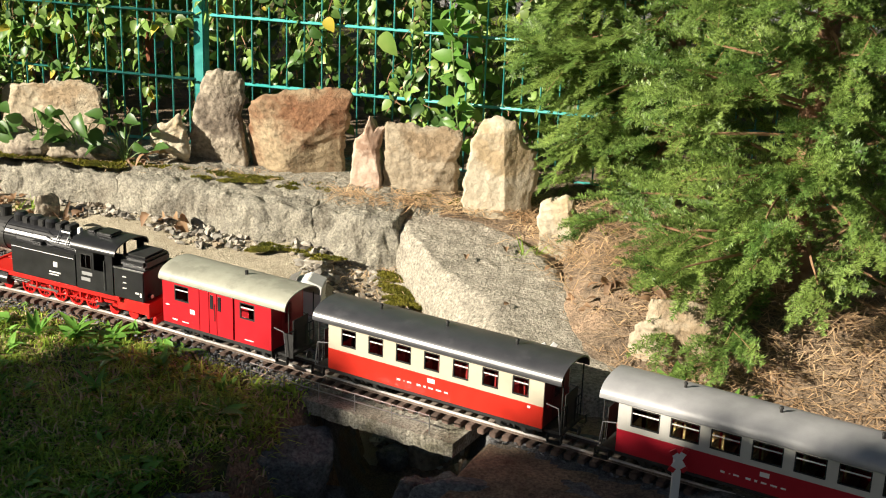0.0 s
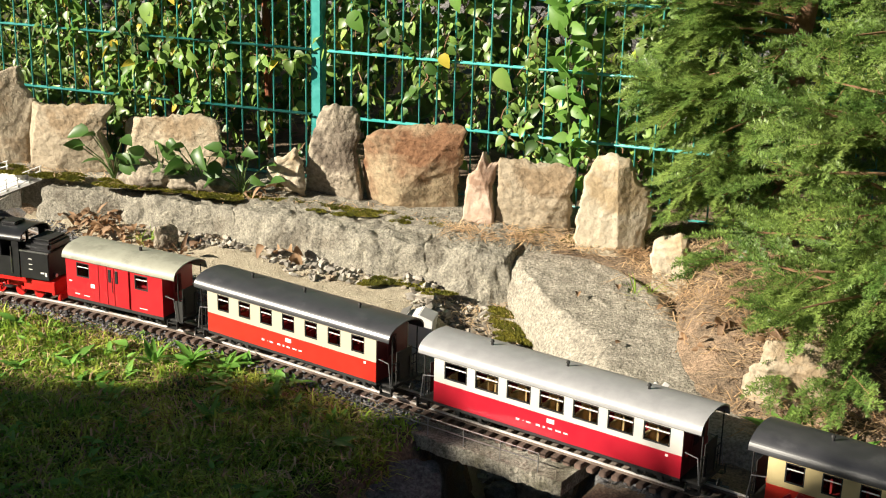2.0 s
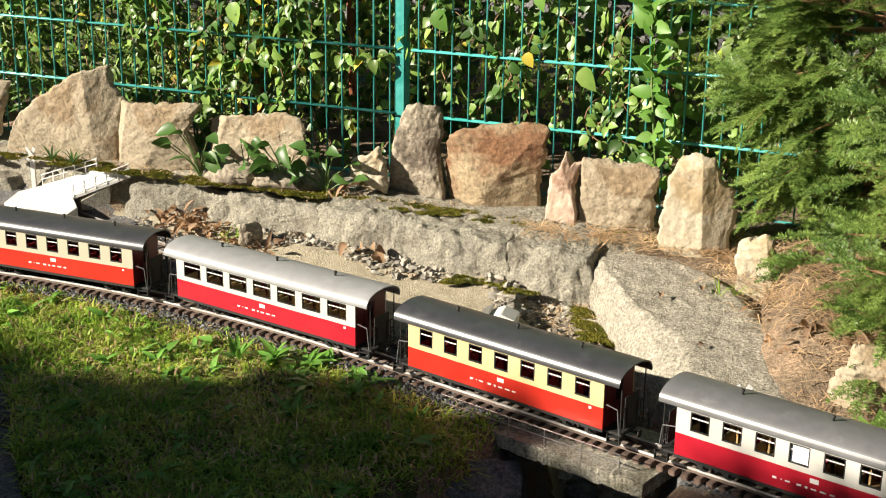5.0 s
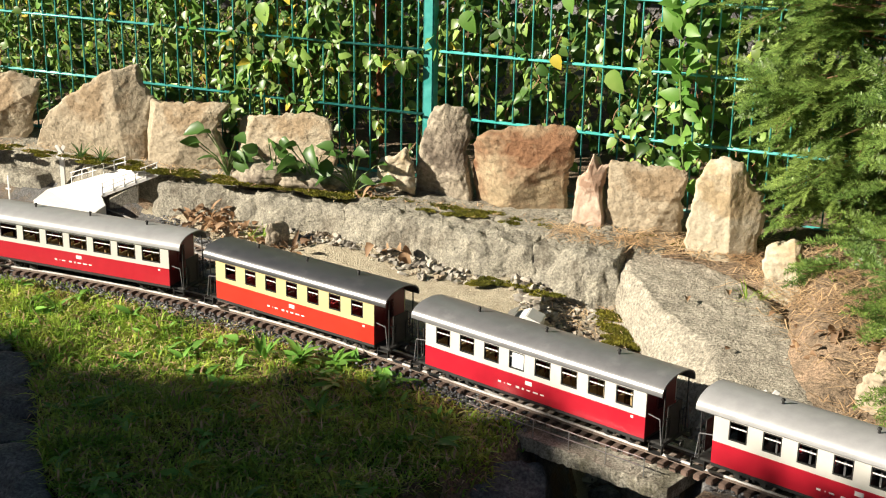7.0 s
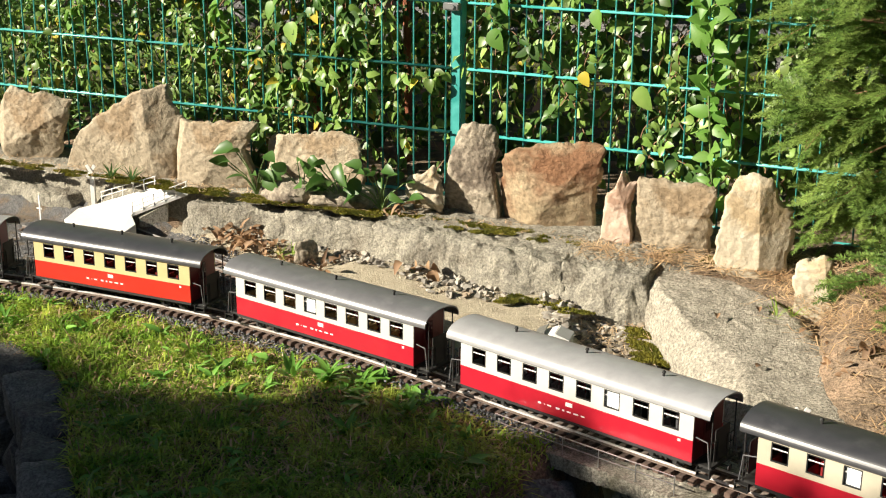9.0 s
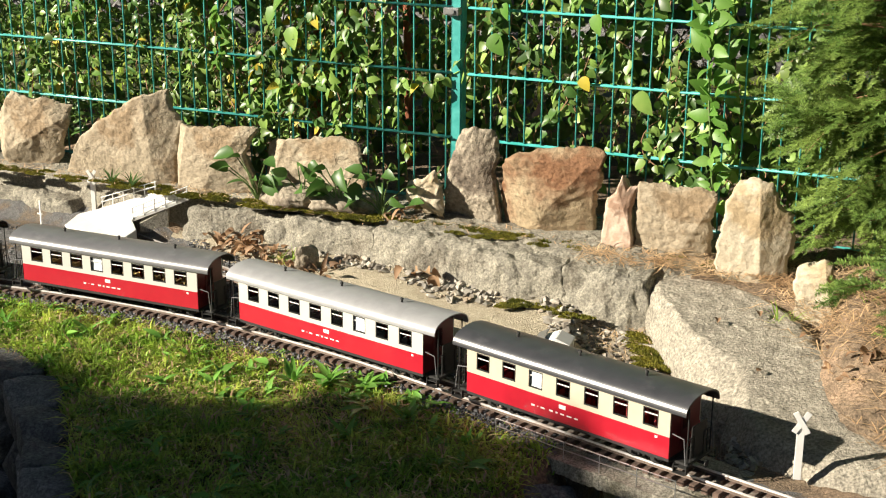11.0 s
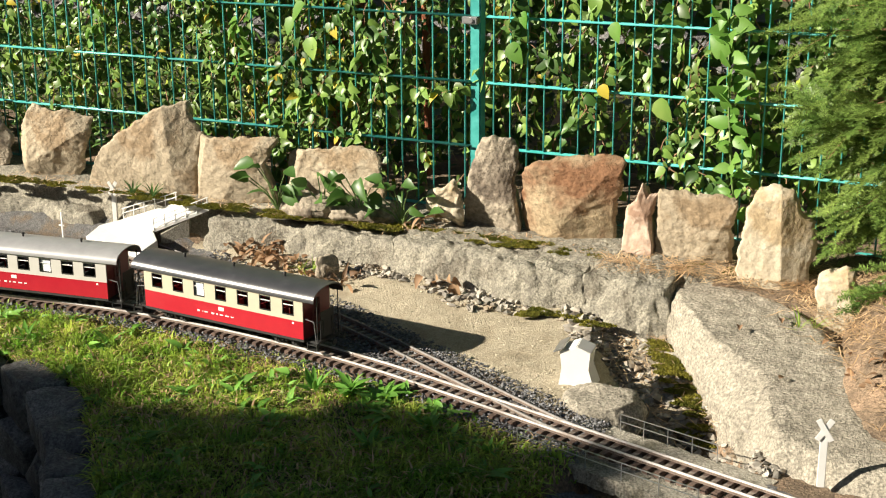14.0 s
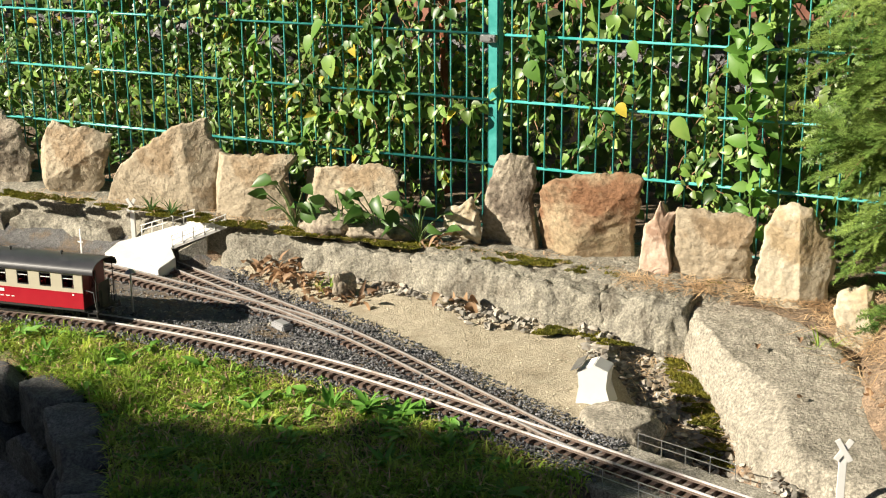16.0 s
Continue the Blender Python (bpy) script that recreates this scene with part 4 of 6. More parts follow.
M_PEBBLE = mat("sand_grain", (0.36, 0.31, 0.23), (0.5, 0.45, 0.35), 0.9, scale=40, per_island=0.3)
scatter_stones("sand_grit", pebbles, M_PEBBLE, "coarse grit on the sandy strip", "grit", 0.0014, 0.0042, 3)


# ---- moss ----
def moss(spots, seed):
    rng = np.random.default_rng(seed)
    V, F = [], []
    for x, y, z, r in spots:
        m = int(220 * (r / 0.03) ** 1.6)
        for _ in range(m):
            a, d = rng.random() * 6.28, r * math.sqrt(rng.random())
            px, py = x + math.cos(a) * d * 1.6, y + math.sin(a) * d * 0.7
            h, w = rng.uniform(0.004, 0.010) * (1.2 - d / r * 0.7), rng.uniform(0.003, 0.006)
            b = rng.random() * 6.28
            i = len(V)
            dx, dy = math.cos(b) * w, math.sin(b) * w
            pz = z - 0.002
            V += [(px - dx, py - dy, pz), (px + dx, py + dy, pz), (px + rng.normal(0, .003), py + rng.normal(0, .003), pz + h), (px - dy, py + dx, pz), (px + dy, py - dx, pz)]
            F += [(i, i + 1, i + 2), (i + 3, i + 4, i + 2)]
    return tagged(new("moss", from_arrays("moss", V, F, M_MOSS_TUFT)), "olive green moss cushions on rock and gravel", "moss", kind="stuff")


M_MOSS_TUFT = leafy("moss_tuft", (0.11, 0.12, 0.014), (0.29, 0.265, 0.04), rough=0.9, scale=20, isl=0.4, translucent=0.2)
moss_spots = []
for _ in range(120):
    x = rng.uniform(-1.9, 0.9)
    moss_spots.append((x, -0.23 + rng.uniform(-0.05, 0.03), 0.127, rng.uniform(0.012, 0.032)))
for _ in range(34):
    y = rng.uniform(-0.80, -0.42)
    x = float(apron_edge(y)) - rng.uniform(0.0, 0.07)
    moss_spots.append((x, y, ground_z(x, y) + 0.012, rng.uniform(0.012, 0.026)))
for _ in range(16):
    x = rng.uniform(0.30, 0.55)
    moss_spots.append((x, rng.uniform(-0.52, -0.44), 0.022, rng.uniform(0.01, 0.022)))
moss(moss_spots, 5)


# ---- bridge over the gully ----
def slab_bridge():
    base = tagged(new("slab_bridge"), "rough concrete slab carrying the track over the gully", "bridge")
    bm = ribbon(line_at, 0.36, 0.86, -0.002, 0.215, -0.052, -0.0205, 0.01)
    rg = random.Random(4)
    for v in bm.verts:
        v.co += Vector((rg.gauss(0, 0.0008), rg.gauss(0, 0.0014), rg.gauss(0, 0.0008)))
    part("deck", bm, M_CONC, base)
    for off, s0, s1, n in ((0.098, 0.487, 0.725, 4), (-0.100, 0.36, 0.80, 5)):
        rail = tagged(new("railing"), "thin grey wire railing")
        rail.parent = base
        for z in (0.018, 0.001):
            part("rail_bar", ribbon(line_at, s0, s1, off, 0.0018, z, z + 0.0018), M_STEEL, rail)
        for k in range(n + 1):
            x, y, th = line_at(s0 + (s1 - s0) * k / n)
            part("rail_post", add_tube(bmesh.new(), (0, 0, -0.022), (0, 0, 0.0195), 0.0012, 6), M_STEEL, rail, at=pose(x - math.sin(th) * off, y + math.cos(th) * off, 0))
    return base


slab_bridge()
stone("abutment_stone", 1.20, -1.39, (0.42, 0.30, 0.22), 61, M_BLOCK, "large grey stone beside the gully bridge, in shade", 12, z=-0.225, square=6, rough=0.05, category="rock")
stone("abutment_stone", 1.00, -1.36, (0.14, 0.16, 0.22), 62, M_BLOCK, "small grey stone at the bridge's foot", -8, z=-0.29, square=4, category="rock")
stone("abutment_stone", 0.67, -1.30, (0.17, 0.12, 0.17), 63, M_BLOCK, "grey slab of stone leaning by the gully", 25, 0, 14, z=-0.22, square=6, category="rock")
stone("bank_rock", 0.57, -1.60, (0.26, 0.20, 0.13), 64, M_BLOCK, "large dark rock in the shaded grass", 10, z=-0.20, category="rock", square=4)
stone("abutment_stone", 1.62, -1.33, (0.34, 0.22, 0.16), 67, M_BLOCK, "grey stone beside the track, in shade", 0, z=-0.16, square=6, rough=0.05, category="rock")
for k, (x, y, s) in enumerate(((0.76, -1.26, 0.10), (0.88, -1.30, 0.12), (0.84, -1.40, 0.09), (0.74, -1.36, 0.08), (0.92, -1.20, 0.10), (0.68, -1.44, 0.09), (0.80, -1.50, 0.07), (0.90, -0.96, 0.10), (0.83, -0.99, 0.08))):
    stone("gully_stone", x, y, (s, s * 0.8, s * 0.62), 70 + k, M_STONE_GREY if k % 2 else M_BLOCK, "rounded dark stone on the gully floor", k * 40, group="stones on the gully floor", cuts=10)


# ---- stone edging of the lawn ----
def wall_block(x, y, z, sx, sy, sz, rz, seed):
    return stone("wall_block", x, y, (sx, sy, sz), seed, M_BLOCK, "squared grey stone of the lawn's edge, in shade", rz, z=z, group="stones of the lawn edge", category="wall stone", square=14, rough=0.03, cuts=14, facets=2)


edge_pts = [(-1.50, -1.06), (-1.22, -1.10), (-0.98, -1.13), (-0.76, -1.19), (-0.57, -1.27), (-0.42, -1.38), (-0.30, -1.50), (-0.20, -1.62), (-0.10, -1.75), (0.02, -1.87)]
for k in range(len(edge_pts) - 1):
    (xa, ya), (xb, yb) = edge_pts[k], edge_pts[k + 1]
    d = math.hypot(xb - xa, yb - ya)
    rz = math.degrees(math.atan2(yb - ya, xb - xa))
    for lev in range(3):
        sh = 0.03 * ((lev % 2) - 0.5)
        wall_block((xa + xb) / 2 + sh - lev * 0.022, (ya + yb) / 2 - 0.035 - lev * 0.03, -0.135 - lev * 0.098, d * 0.98, 0.12, 0.105, rz + random.uniform(-4, 4), 90 + k * 3 + lev)


# ---- small white things beside the line ----
def crossing_sign(x, y, z, h, rz, label, tip=M_WHITE):
    base = tagged(new("crossing_sign"), label, "crossing sign", "model crossing signs")
    base.matrix_basis = pose(x, y, z, 0, 0, rz)
    part("post", box(-0.0075, 0.0075, -0.004, 0.004, -0.02, h * 0.86, 0.0008), M_WHITE, base)
    for s, dy in ((1, -0.0052), (-1, -0.0074)):
        bm = box(-0.0058, 0.0058, -0.001, 0.001, -h * 0.20, h * 0.20, 0.0006)
        arm = part("arm", bm, M_WHITE, base, at=pose(0, dy, h * 0.80, 0, s * 32, 0))
        if tip is not M_WHITE:
            for e in (-1, 1):
                part("arm_tip", box(-0.0060, 0.0060, -0.0013, 0.0013, *sorted((e * h * 0.13, e * h * 0.202))), tip, arm, "red tip")


crossing_sign(1.183, -1.115, 0.012, 0.128, 14, "white model crossing sign on the bedrock beside the track")
crossing_sign(1.472, -1.405, -0.03, 0.125, 20, "white model crossing sign with red tips, in shade", M_RED)
crossing_sign(-1.235, -0.225, 0.035, 0.125, 14, "white model crossing sign beside a white ramp")


def concrete_hut():
    base = tagged(new("concrete_marker"), "white painted block with slanted cap beside the gully", "marker block")
    base.matrix_basis = pose(0.566, -0.800, -0.016, 0, 0, 8) @ Matrix.Diagonal((1.16, 1.16, 1.16, 1))
    bm = bmesh.new()
    sec = ((-0.036, 0.0), (0.040, 0.0), (0.024, 0.040), (0.030, 0.076), (0.0, 0.088), (-0.034, 0.074), (-0.028, 0.040))
    rings = [[bm.verts.new((x, y, z)) for x, z in sec] for y in (-0.026, 0.030)]
    bm.faces.new(rings[0])
    bm.faces.new(rings[1][::-1])
    for k in range(len(sec)):
        a, b = k, (k + 1) % len(sec)
        bm.faces.new((rings[0][a], rings[1][a], rings[1][b], rings[0][b]))
    bmesh.ops.bevel(bm, geom=bm.edges[:], offset=0.0015, segments=2, affect="EDGES")
    part("block", bm, M_WHITE, base)
    part("lid", box(-0.012, 0.012, -0.032, 0.034, 0, 0.0025, 0.0006), M_STEEL, base, "grey metal strip", at=pose(-0.034, 0.0, 0.079, 0, -28, 0))
    return base


concrete_hut()
stone("hut_plinth", 0.655, -0.885, (0.19, 0.17, 0.10), 81, M_SLAB, "sandy mortar mound beside the white block", 10, z=-0.085, square=2.6, rough=0.10, category="mound")


def white_ramp():
    base = tagged(new("model_ramp"), "white painted model ramp with white railings on both sides", "ramp")
    base.matrix_basis = pose(-1.017, -0.304, 0.034)
    far0, far1, near0, near1 = Vector((-0.165, 0.05, 0.010)), Vector((0.040, 0.068, 0.082)), Vector((0.0, -0.012, 0.010)), Vector((0.165, 0.058, 0.082))
    down = Vector((0, 0, -0.010))
    bm = bmesh.new()
    v = [bm.verts.new(q) for q in (far0, near0, near1, far1, far0 + down, near0 + down, near1 + down, far1 + down)]
    for q in ((0, 1, 2, 3), (7, 6, 5, 4), (0, 4, 5, 1), (1, 5, 6, 2), (2, 6, 7, 3), (3, 7, 4, 0)):
        bm.faces.new([v[i] for i in q])
    part("ramp_deck", bm, M_WHITE, base)
    bm = bmesh.new()
    rim = [(-0.205, -0.085), (0.045, -0.138), (0.052, -0.06), (-0.002, -0.010), (-0.166, 0.052), (-0.22, 0.0)]
    lo, hi = [bm.verts.new((x, y, -0.06)) for x, y in rim], [bm.verts.new((x, y, z)) for (x, y), z in zip(rim, (-0.016, -0.024, -0.006, 0.0095, 0.0095, -0.004))]
    bm.faces.new(hi)
    bm.faces.new(lo[::-1])
    for k in range(6):
        bm.faces.new((lo[k], lo[(k + 1) % 6], hi[(k + 1) % 6], hi[k]))
    bmesh.ops.bevel(bm, geom=bm.edges[:], offset=0.002, segments=1, affect="EDGES")
    part("apron", bm, M_WHITE, base)
    bm = bmesh.new()
    a, b = near0 + Vector((0.03, -0.002, -0.012)), near0 + (near1 - near0) * 0.62 + Vector((0, 0.004, -0.012))
    w = [bm.verts.new(q) for q in (a, b, Vector((b.x, b.y, -0.03)), Vector((a.x, a.y, -0.03)), a + Vector((-0.03, 0.05, 0)), b + Vector((-0.03, 0.05, 0)), Vector((b.x - 0.03, b.y + 0.05, -0.03)), Vector((a.x - 0.03, a.y + 0.05, -0.03)))]
    for q in ((0, 1, 2, 3), (7, 6, 5, 4), (0, 4, 5, 1), (1, 5, 6, 2), (2, 6, 7, 3), (3, 7, 4, 0)):
        bm.faces.new([w[i] for i in q])
    part("side_wall", bm, M_CONC, base, "mossy mortar wall under the deck")
    for p, q in ((far0, far1), (near0, near1)):
        rail = tagged(new("railing"))
        rail.parent = base
        for dz in (0.034, 0.019):
            part("rail_bar", add_tube(bmesh.new(), p + Vector((0, 0, dz)), q + Vector((0, 0, dz)), 0.0016, 6), M_WHITE, rail)
        for k in range(6):
            c = p + (q - p) * (0.02 + 0.96 * k / 5)
            part("rail_post", add_tube(bmesh.new(), c - Vector((0, 0, 0.004)), c + Vector((0, 0, 0.035)), 0.0019, 6), M_WHITE, rail)
    return base


white_ramp()


def point_motor():
    base = tagged(new("point_motor"), "grey plastic point motor box beside the siding", "point motor")
    x, y = -0.385, -0.665
    base.matrix_basis = pose(x, y, -0.02, 0, 0, -24)
    part("case", box(-0.030, 0.030, -0.018, 0.018, 0, 0.016, 0.003), M_ROOF_GREY, base)
    part("lid", box(-0.024, 0.024, -0.013, 0.013, 0.0163, 0.019, 0.001), M_ROOF_GREY, base)
    part("plinth", box(-0.045, -0.0305, -0.02, 0.02, 0, 0.010, 0.003), M_CONC, base)


def signal_pole():
    base = tagged(new("lamp_pole"), "thin dark model pole with small hooded lamp", "model pole")
    base.matrix_basis = pose(-0.825, -0.748, -0.02, 0, 0, 0)
    part("pole", add_tube(bmesh.new(), (0, 0, 0), (0, 0, 0.125), 0.0028, 8), M_STEEL, base)
    part("foot", add_tube(bmesh.new(), (0, 0, 0), (0, 0, 0.006), 0.009, 10), M_BLACK_MATT, base)
    part("hood", add_tube(bmesh.new(), (0, 0, 0.125), (0, 0, 0.133), 0.016, 12, 0.006), M_ROOF_GREY, base)
    base = tagged(new("white_stake"), "thin white stake beside the siding", "stake")
    base.matrix_basis = pose(-1.34, -0.36, -0.01)
    part("stake", box(-0.003, 0.003, -0.002, 0.002, 0, 0.085, 0.0005), M_WHITE, base)
    part("cross_piece", box(-0.010, 0.010, -0.0042, -0.0021, 0.040, 0.045), M_WHITE, base)


point_motor()
signal_pole()


# ---- plants ----
class Leaves:
    """Gathers leaves, blades and needles, and makes them one mesh."""

    def __init__(self):
        self.v, self.f, self.k = [], [], 0

    def leaf(self, p, way, normal, length, width, fold=0.25, droop=0.0):
        """An ovate leaf of three cross-sections, folded along its midrib and drooping to its tip."""
        wx, wy, wz = way
        n = math.sqrt(wx * wx + wy * wy + wz * wz) + 1e-9
        wx, wy, wz = wx / n, wy / n, wz / n
        nx, ny, nz = normal
        sx, sy, sz = wy * nz - wz * ny, wz * nx - wx * nz, wx * ny - wy * nx
        n = math.sqrt(sx * sx + sy * sy + sz * sz) + 1e-9
        sx, sy, sz = sx / n, sy / n, sz / n
        ux, uy, uz = sy * wz - sz * wy, sz * wx - sx * wz, sx * wy - sy * wx
        px, py, pz = p

        def at(a, s, u):
            return (px + wx * a + sx * s + ux * u, py + wy * a + sy * s + uy * u, pz + wz * a + sz * s + uz * u)

        k = self.k
        self.v.append(at(0, 0, 0))
        for f, w in ((0.05, 0.27), (0.27, 0.5), (0.58, 0.42), (0.84, 0.19)):
            d = -droop * length * f * f
            e = d + fold * width * w
            self.v += [at(length * f, width * w, e), at(length * f, 0, d), at(length * f, -width * w, e)]
        self.v.append(at(length, 0, -droop * length))
        self.f += [(k, k + 1, k + 2), (k, k + 2, k + 3)]
        for c in (k + 1, k + 4, k + 7):
            self.f += [(c, c + 3, c + 4, c + 1), (c + 1, c + 4, c + 5, c + 2)]
        self.f += [(k + 10, k + 13, k + 11), (k + 11, k + 13, k + 12)]
        self.k += 14

    def blade(self, p, way, length, width, bend):
        """A grass blade of two segments."""
        way = np.asarray(way)
        side = np.array([-way[1], way[0], 0.0])
        side = side / (np.linalg.norm(side) + 1e-6) * width / 2
        m = p + way * length * 0.55
        t = m + (way * np.array([1.6, 1.6, 0.55 - bend])) * length * 0.5
        self.v += [p - side, p + side, m + side * 0.8, m - side * 0.8, t]
        k = self.k
        self.f += [(k, k + 1, k + 2, k + 3), (k + 3, k + 2, k + 4)]
        self.k += 5

    def make(self, name, material, label="", category="", parent=None, kind="stuff"):
        me = from_arrays(name, [tuple(map(float, p)) for p in self.v], self.f, material, True)
        ob = new(name, me)
        if parent:
            ob.parent = parent
        return tagged(ob, label, category, kind=kind)


def unit(rg):
    v = rg.normal(0, 1, 3)
    return v / np.linalg.norm(v)


def climbers():
    """The hedge of climbing plants behind and in the wire mesh: leaves set along hanging and climbing vines."""
    rg = np.random.default_rng(11)
    green, dark, yellow, lime = Leaves(), Leaves(), Leaves(), Leaves()
    stems = bmesh.new()
    gap = lambda x, z: math.sin(x * 6.1 + 1.2) * math.sin(z * 7.3 + x * 2) + 0.5 * math.sin(x * 13 + z * 9)
    for k in range(330):
        x = rg.uniform(-0.95, 1.45) if k % 5 < 3 else rg.uniform(-2.5, -0.4)
        p = np.array([x, 0.02 + 0.26 * rg.random() ** 1.4, rg.uniform(0.12, 0.9)])
        way = np.array([rg.normal(0, 0.4), 0, 1.0])
        size = rg.uniform(0.024, 0.042) if x > -0.1 else rg.uniform(0.019, 0.036)
        kind = yellow if rg.random() < (0.03 if x < 0.1 else 0.0) else (lime if rg.random() < 0.10 else (dark if rg.random() < 0.25 else green))
        pts = []
        for j in range(rg.integers(12, 26)):
            pts.append(Vector(p))
            way = way * 0.8 + np.array([rg.normal(0, 0.35), rg.normal(0, 0.2), rg.normal(0.12, 0.25)])
            way = way / np.linalg.norm(way)
            p = p + way * rg.uniform(0.022, 0.04)
            p[1] = min(max(p[1], -0.008), 0.34)
            if not 0.12 < p[2] < 1.32:
                break
            if gap(p[0], p[2]) > 0.95 and rg.random() < 0.7:
                continue
            for _ in range(2 if p[0] > -0.1 else 3):
                l = size * rg.uniform(0.55, 1.35)
                a = rg.uniform(0, math.tau)
                out = np.array([math.cos(a), -abs(math.sin(a)) * 0.5, rg.normal(-0.25, 0.5)])
                n = np.array([-0.5, -0.9, 0.55]) + unit(rg) * 0.55
                dest = kind if rg.random() < 0.82 else (yellow if rg.random() < 0.17 and p[0] < 0.1 else green)
                dest.leaf(p + out * l * 0.3, out + np.array([0, 0, -0.45]), n, l, l * rg.uniform(0.62, 0.95), rg.uniform(0.1, 0.5), rg.uniform(0.1, 0.5))
        if len(pts) > 2:
            add_path(stems, pts, 0.0022, 4, 0.0010)
    # strap leaves of the lilies at the far end
    for k in range(1500):
        x = rg.uniform(-2.5, -0.95)
        z = rg.uniform(0.13, 0.62)
        a = rg.uniform(0, math.tau)
        (dark if rg.random() < 0.5 else green).leaf(np.array([x, rg.uniform(0.03, 0.4), z]), np.array([math.cos(a), math.sin(a) * 0.5, rg.normal(0.2, 0.7)]), np.array([-0.3, -0.8, 0.6]) + unit(rg) * 0.6, rg.uniform(0.05, 0.11), rg.uniform(0.007, 0.014), 0.3, 0.5)
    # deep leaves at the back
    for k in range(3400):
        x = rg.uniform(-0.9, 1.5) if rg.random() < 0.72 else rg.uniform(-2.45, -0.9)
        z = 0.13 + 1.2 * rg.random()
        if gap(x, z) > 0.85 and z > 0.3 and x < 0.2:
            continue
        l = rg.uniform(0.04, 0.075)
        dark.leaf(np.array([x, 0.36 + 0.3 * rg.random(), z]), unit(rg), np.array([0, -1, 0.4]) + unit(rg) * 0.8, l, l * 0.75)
    # single large leaves that stand out in the mesh
    for x, z, l, m in ((0.50, 0.49, 0.075, green), (0.335, 0.53, 0.045, yellow), (0.37, 0.70, 0.06, lime), (0.06, 0.62, 0.07, lime), (0.10, 0.72, 0.05, lime), (-0.62, 0.70, 0.075, lime), (-0.60, 0.60, 0.07, green), (-0.66, 0.66, 0.06, lime), (0.82, 0.28, 0.06, lime), (0.75, 0.22, 0.055, green), (0.86, 0.24, 0.05, lime)):
        m.leaf(np.array([x, -0.02, z + l * 0.4]), np.array([rg.normal(0, 0.4), -0.3, -0.9]), np.array([-0.45, -0.9, 0.5]) + unit(rg) * 0.25, l, l * 0.85, 0.25, 0.25)
    base = tagged(new("climbing_hedge"), "climbing plants with green and yellow leaves behind a wire fence", "climbing hedge")
    part("stem_tangle", stems, M_TWIG, base)["kind"] = "stuff"
    green.make("green_leaves", M_LEAF, parent=base)
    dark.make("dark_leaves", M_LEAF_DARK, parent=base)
    yellow.make("yellow_leaves", M_LEAF_YELLOW, parent=base)
    lime.make("lime_leaves", M_LEAF_LIME, parent=base)


def tall_shoot():
    """The bright young shoot that stands in the mesh."""
    base = tagged(new("young_shoot"), "bright green broad-leaved shoot growing through the fence", "shrub shoot")
    bm = bmesh.new()
    pts = [Vector((0.735, -0.02, 0.16)), Vector((0.715, -0.035, 0.35)), Vector((0.70, -0.04, 0.52)), Vector((0.69, -0.035, 0.68)), Vector((0.685, -0.03, 0.84))]
    add_path(bm, pts, 0.0045, 6, 0.002)
    part("stem", bm, M_STEM, base)
    rg = np.random.default_rng(5)
    for k in range(46):
        f = (k + 0.5) / 46
        z = 0.22 + 0.64 * f
        x = 0.735 - 0.075 * (z - 0.16)
        a = k * 2.4 + rg.normal(0, 0.4)
        top_ = 0.5 + 0.5 * math.sin(k * 0.9)
        way = np.array([math.cos(a), -abs(math.sin(a)) * 0.6, rg.normal(0.25, 0.45)])
        L = Leaves()
        l = rg.uniform(0.035, 0.06) + 0.03 * top_ * (z > 0.45)
        L.leaf(np.array([x, -0.035, z]) + way * 0.008, way, np.array([-0.5, -0.8, 0.55]) + 0.4 * unit(rg), l, l * rg.uniform(0.5, 0.72), 0.3, rg.uniform(0.1, 0.45))
        L.make("leaf", M_LEAF_LIME, parent=base, kind="part")


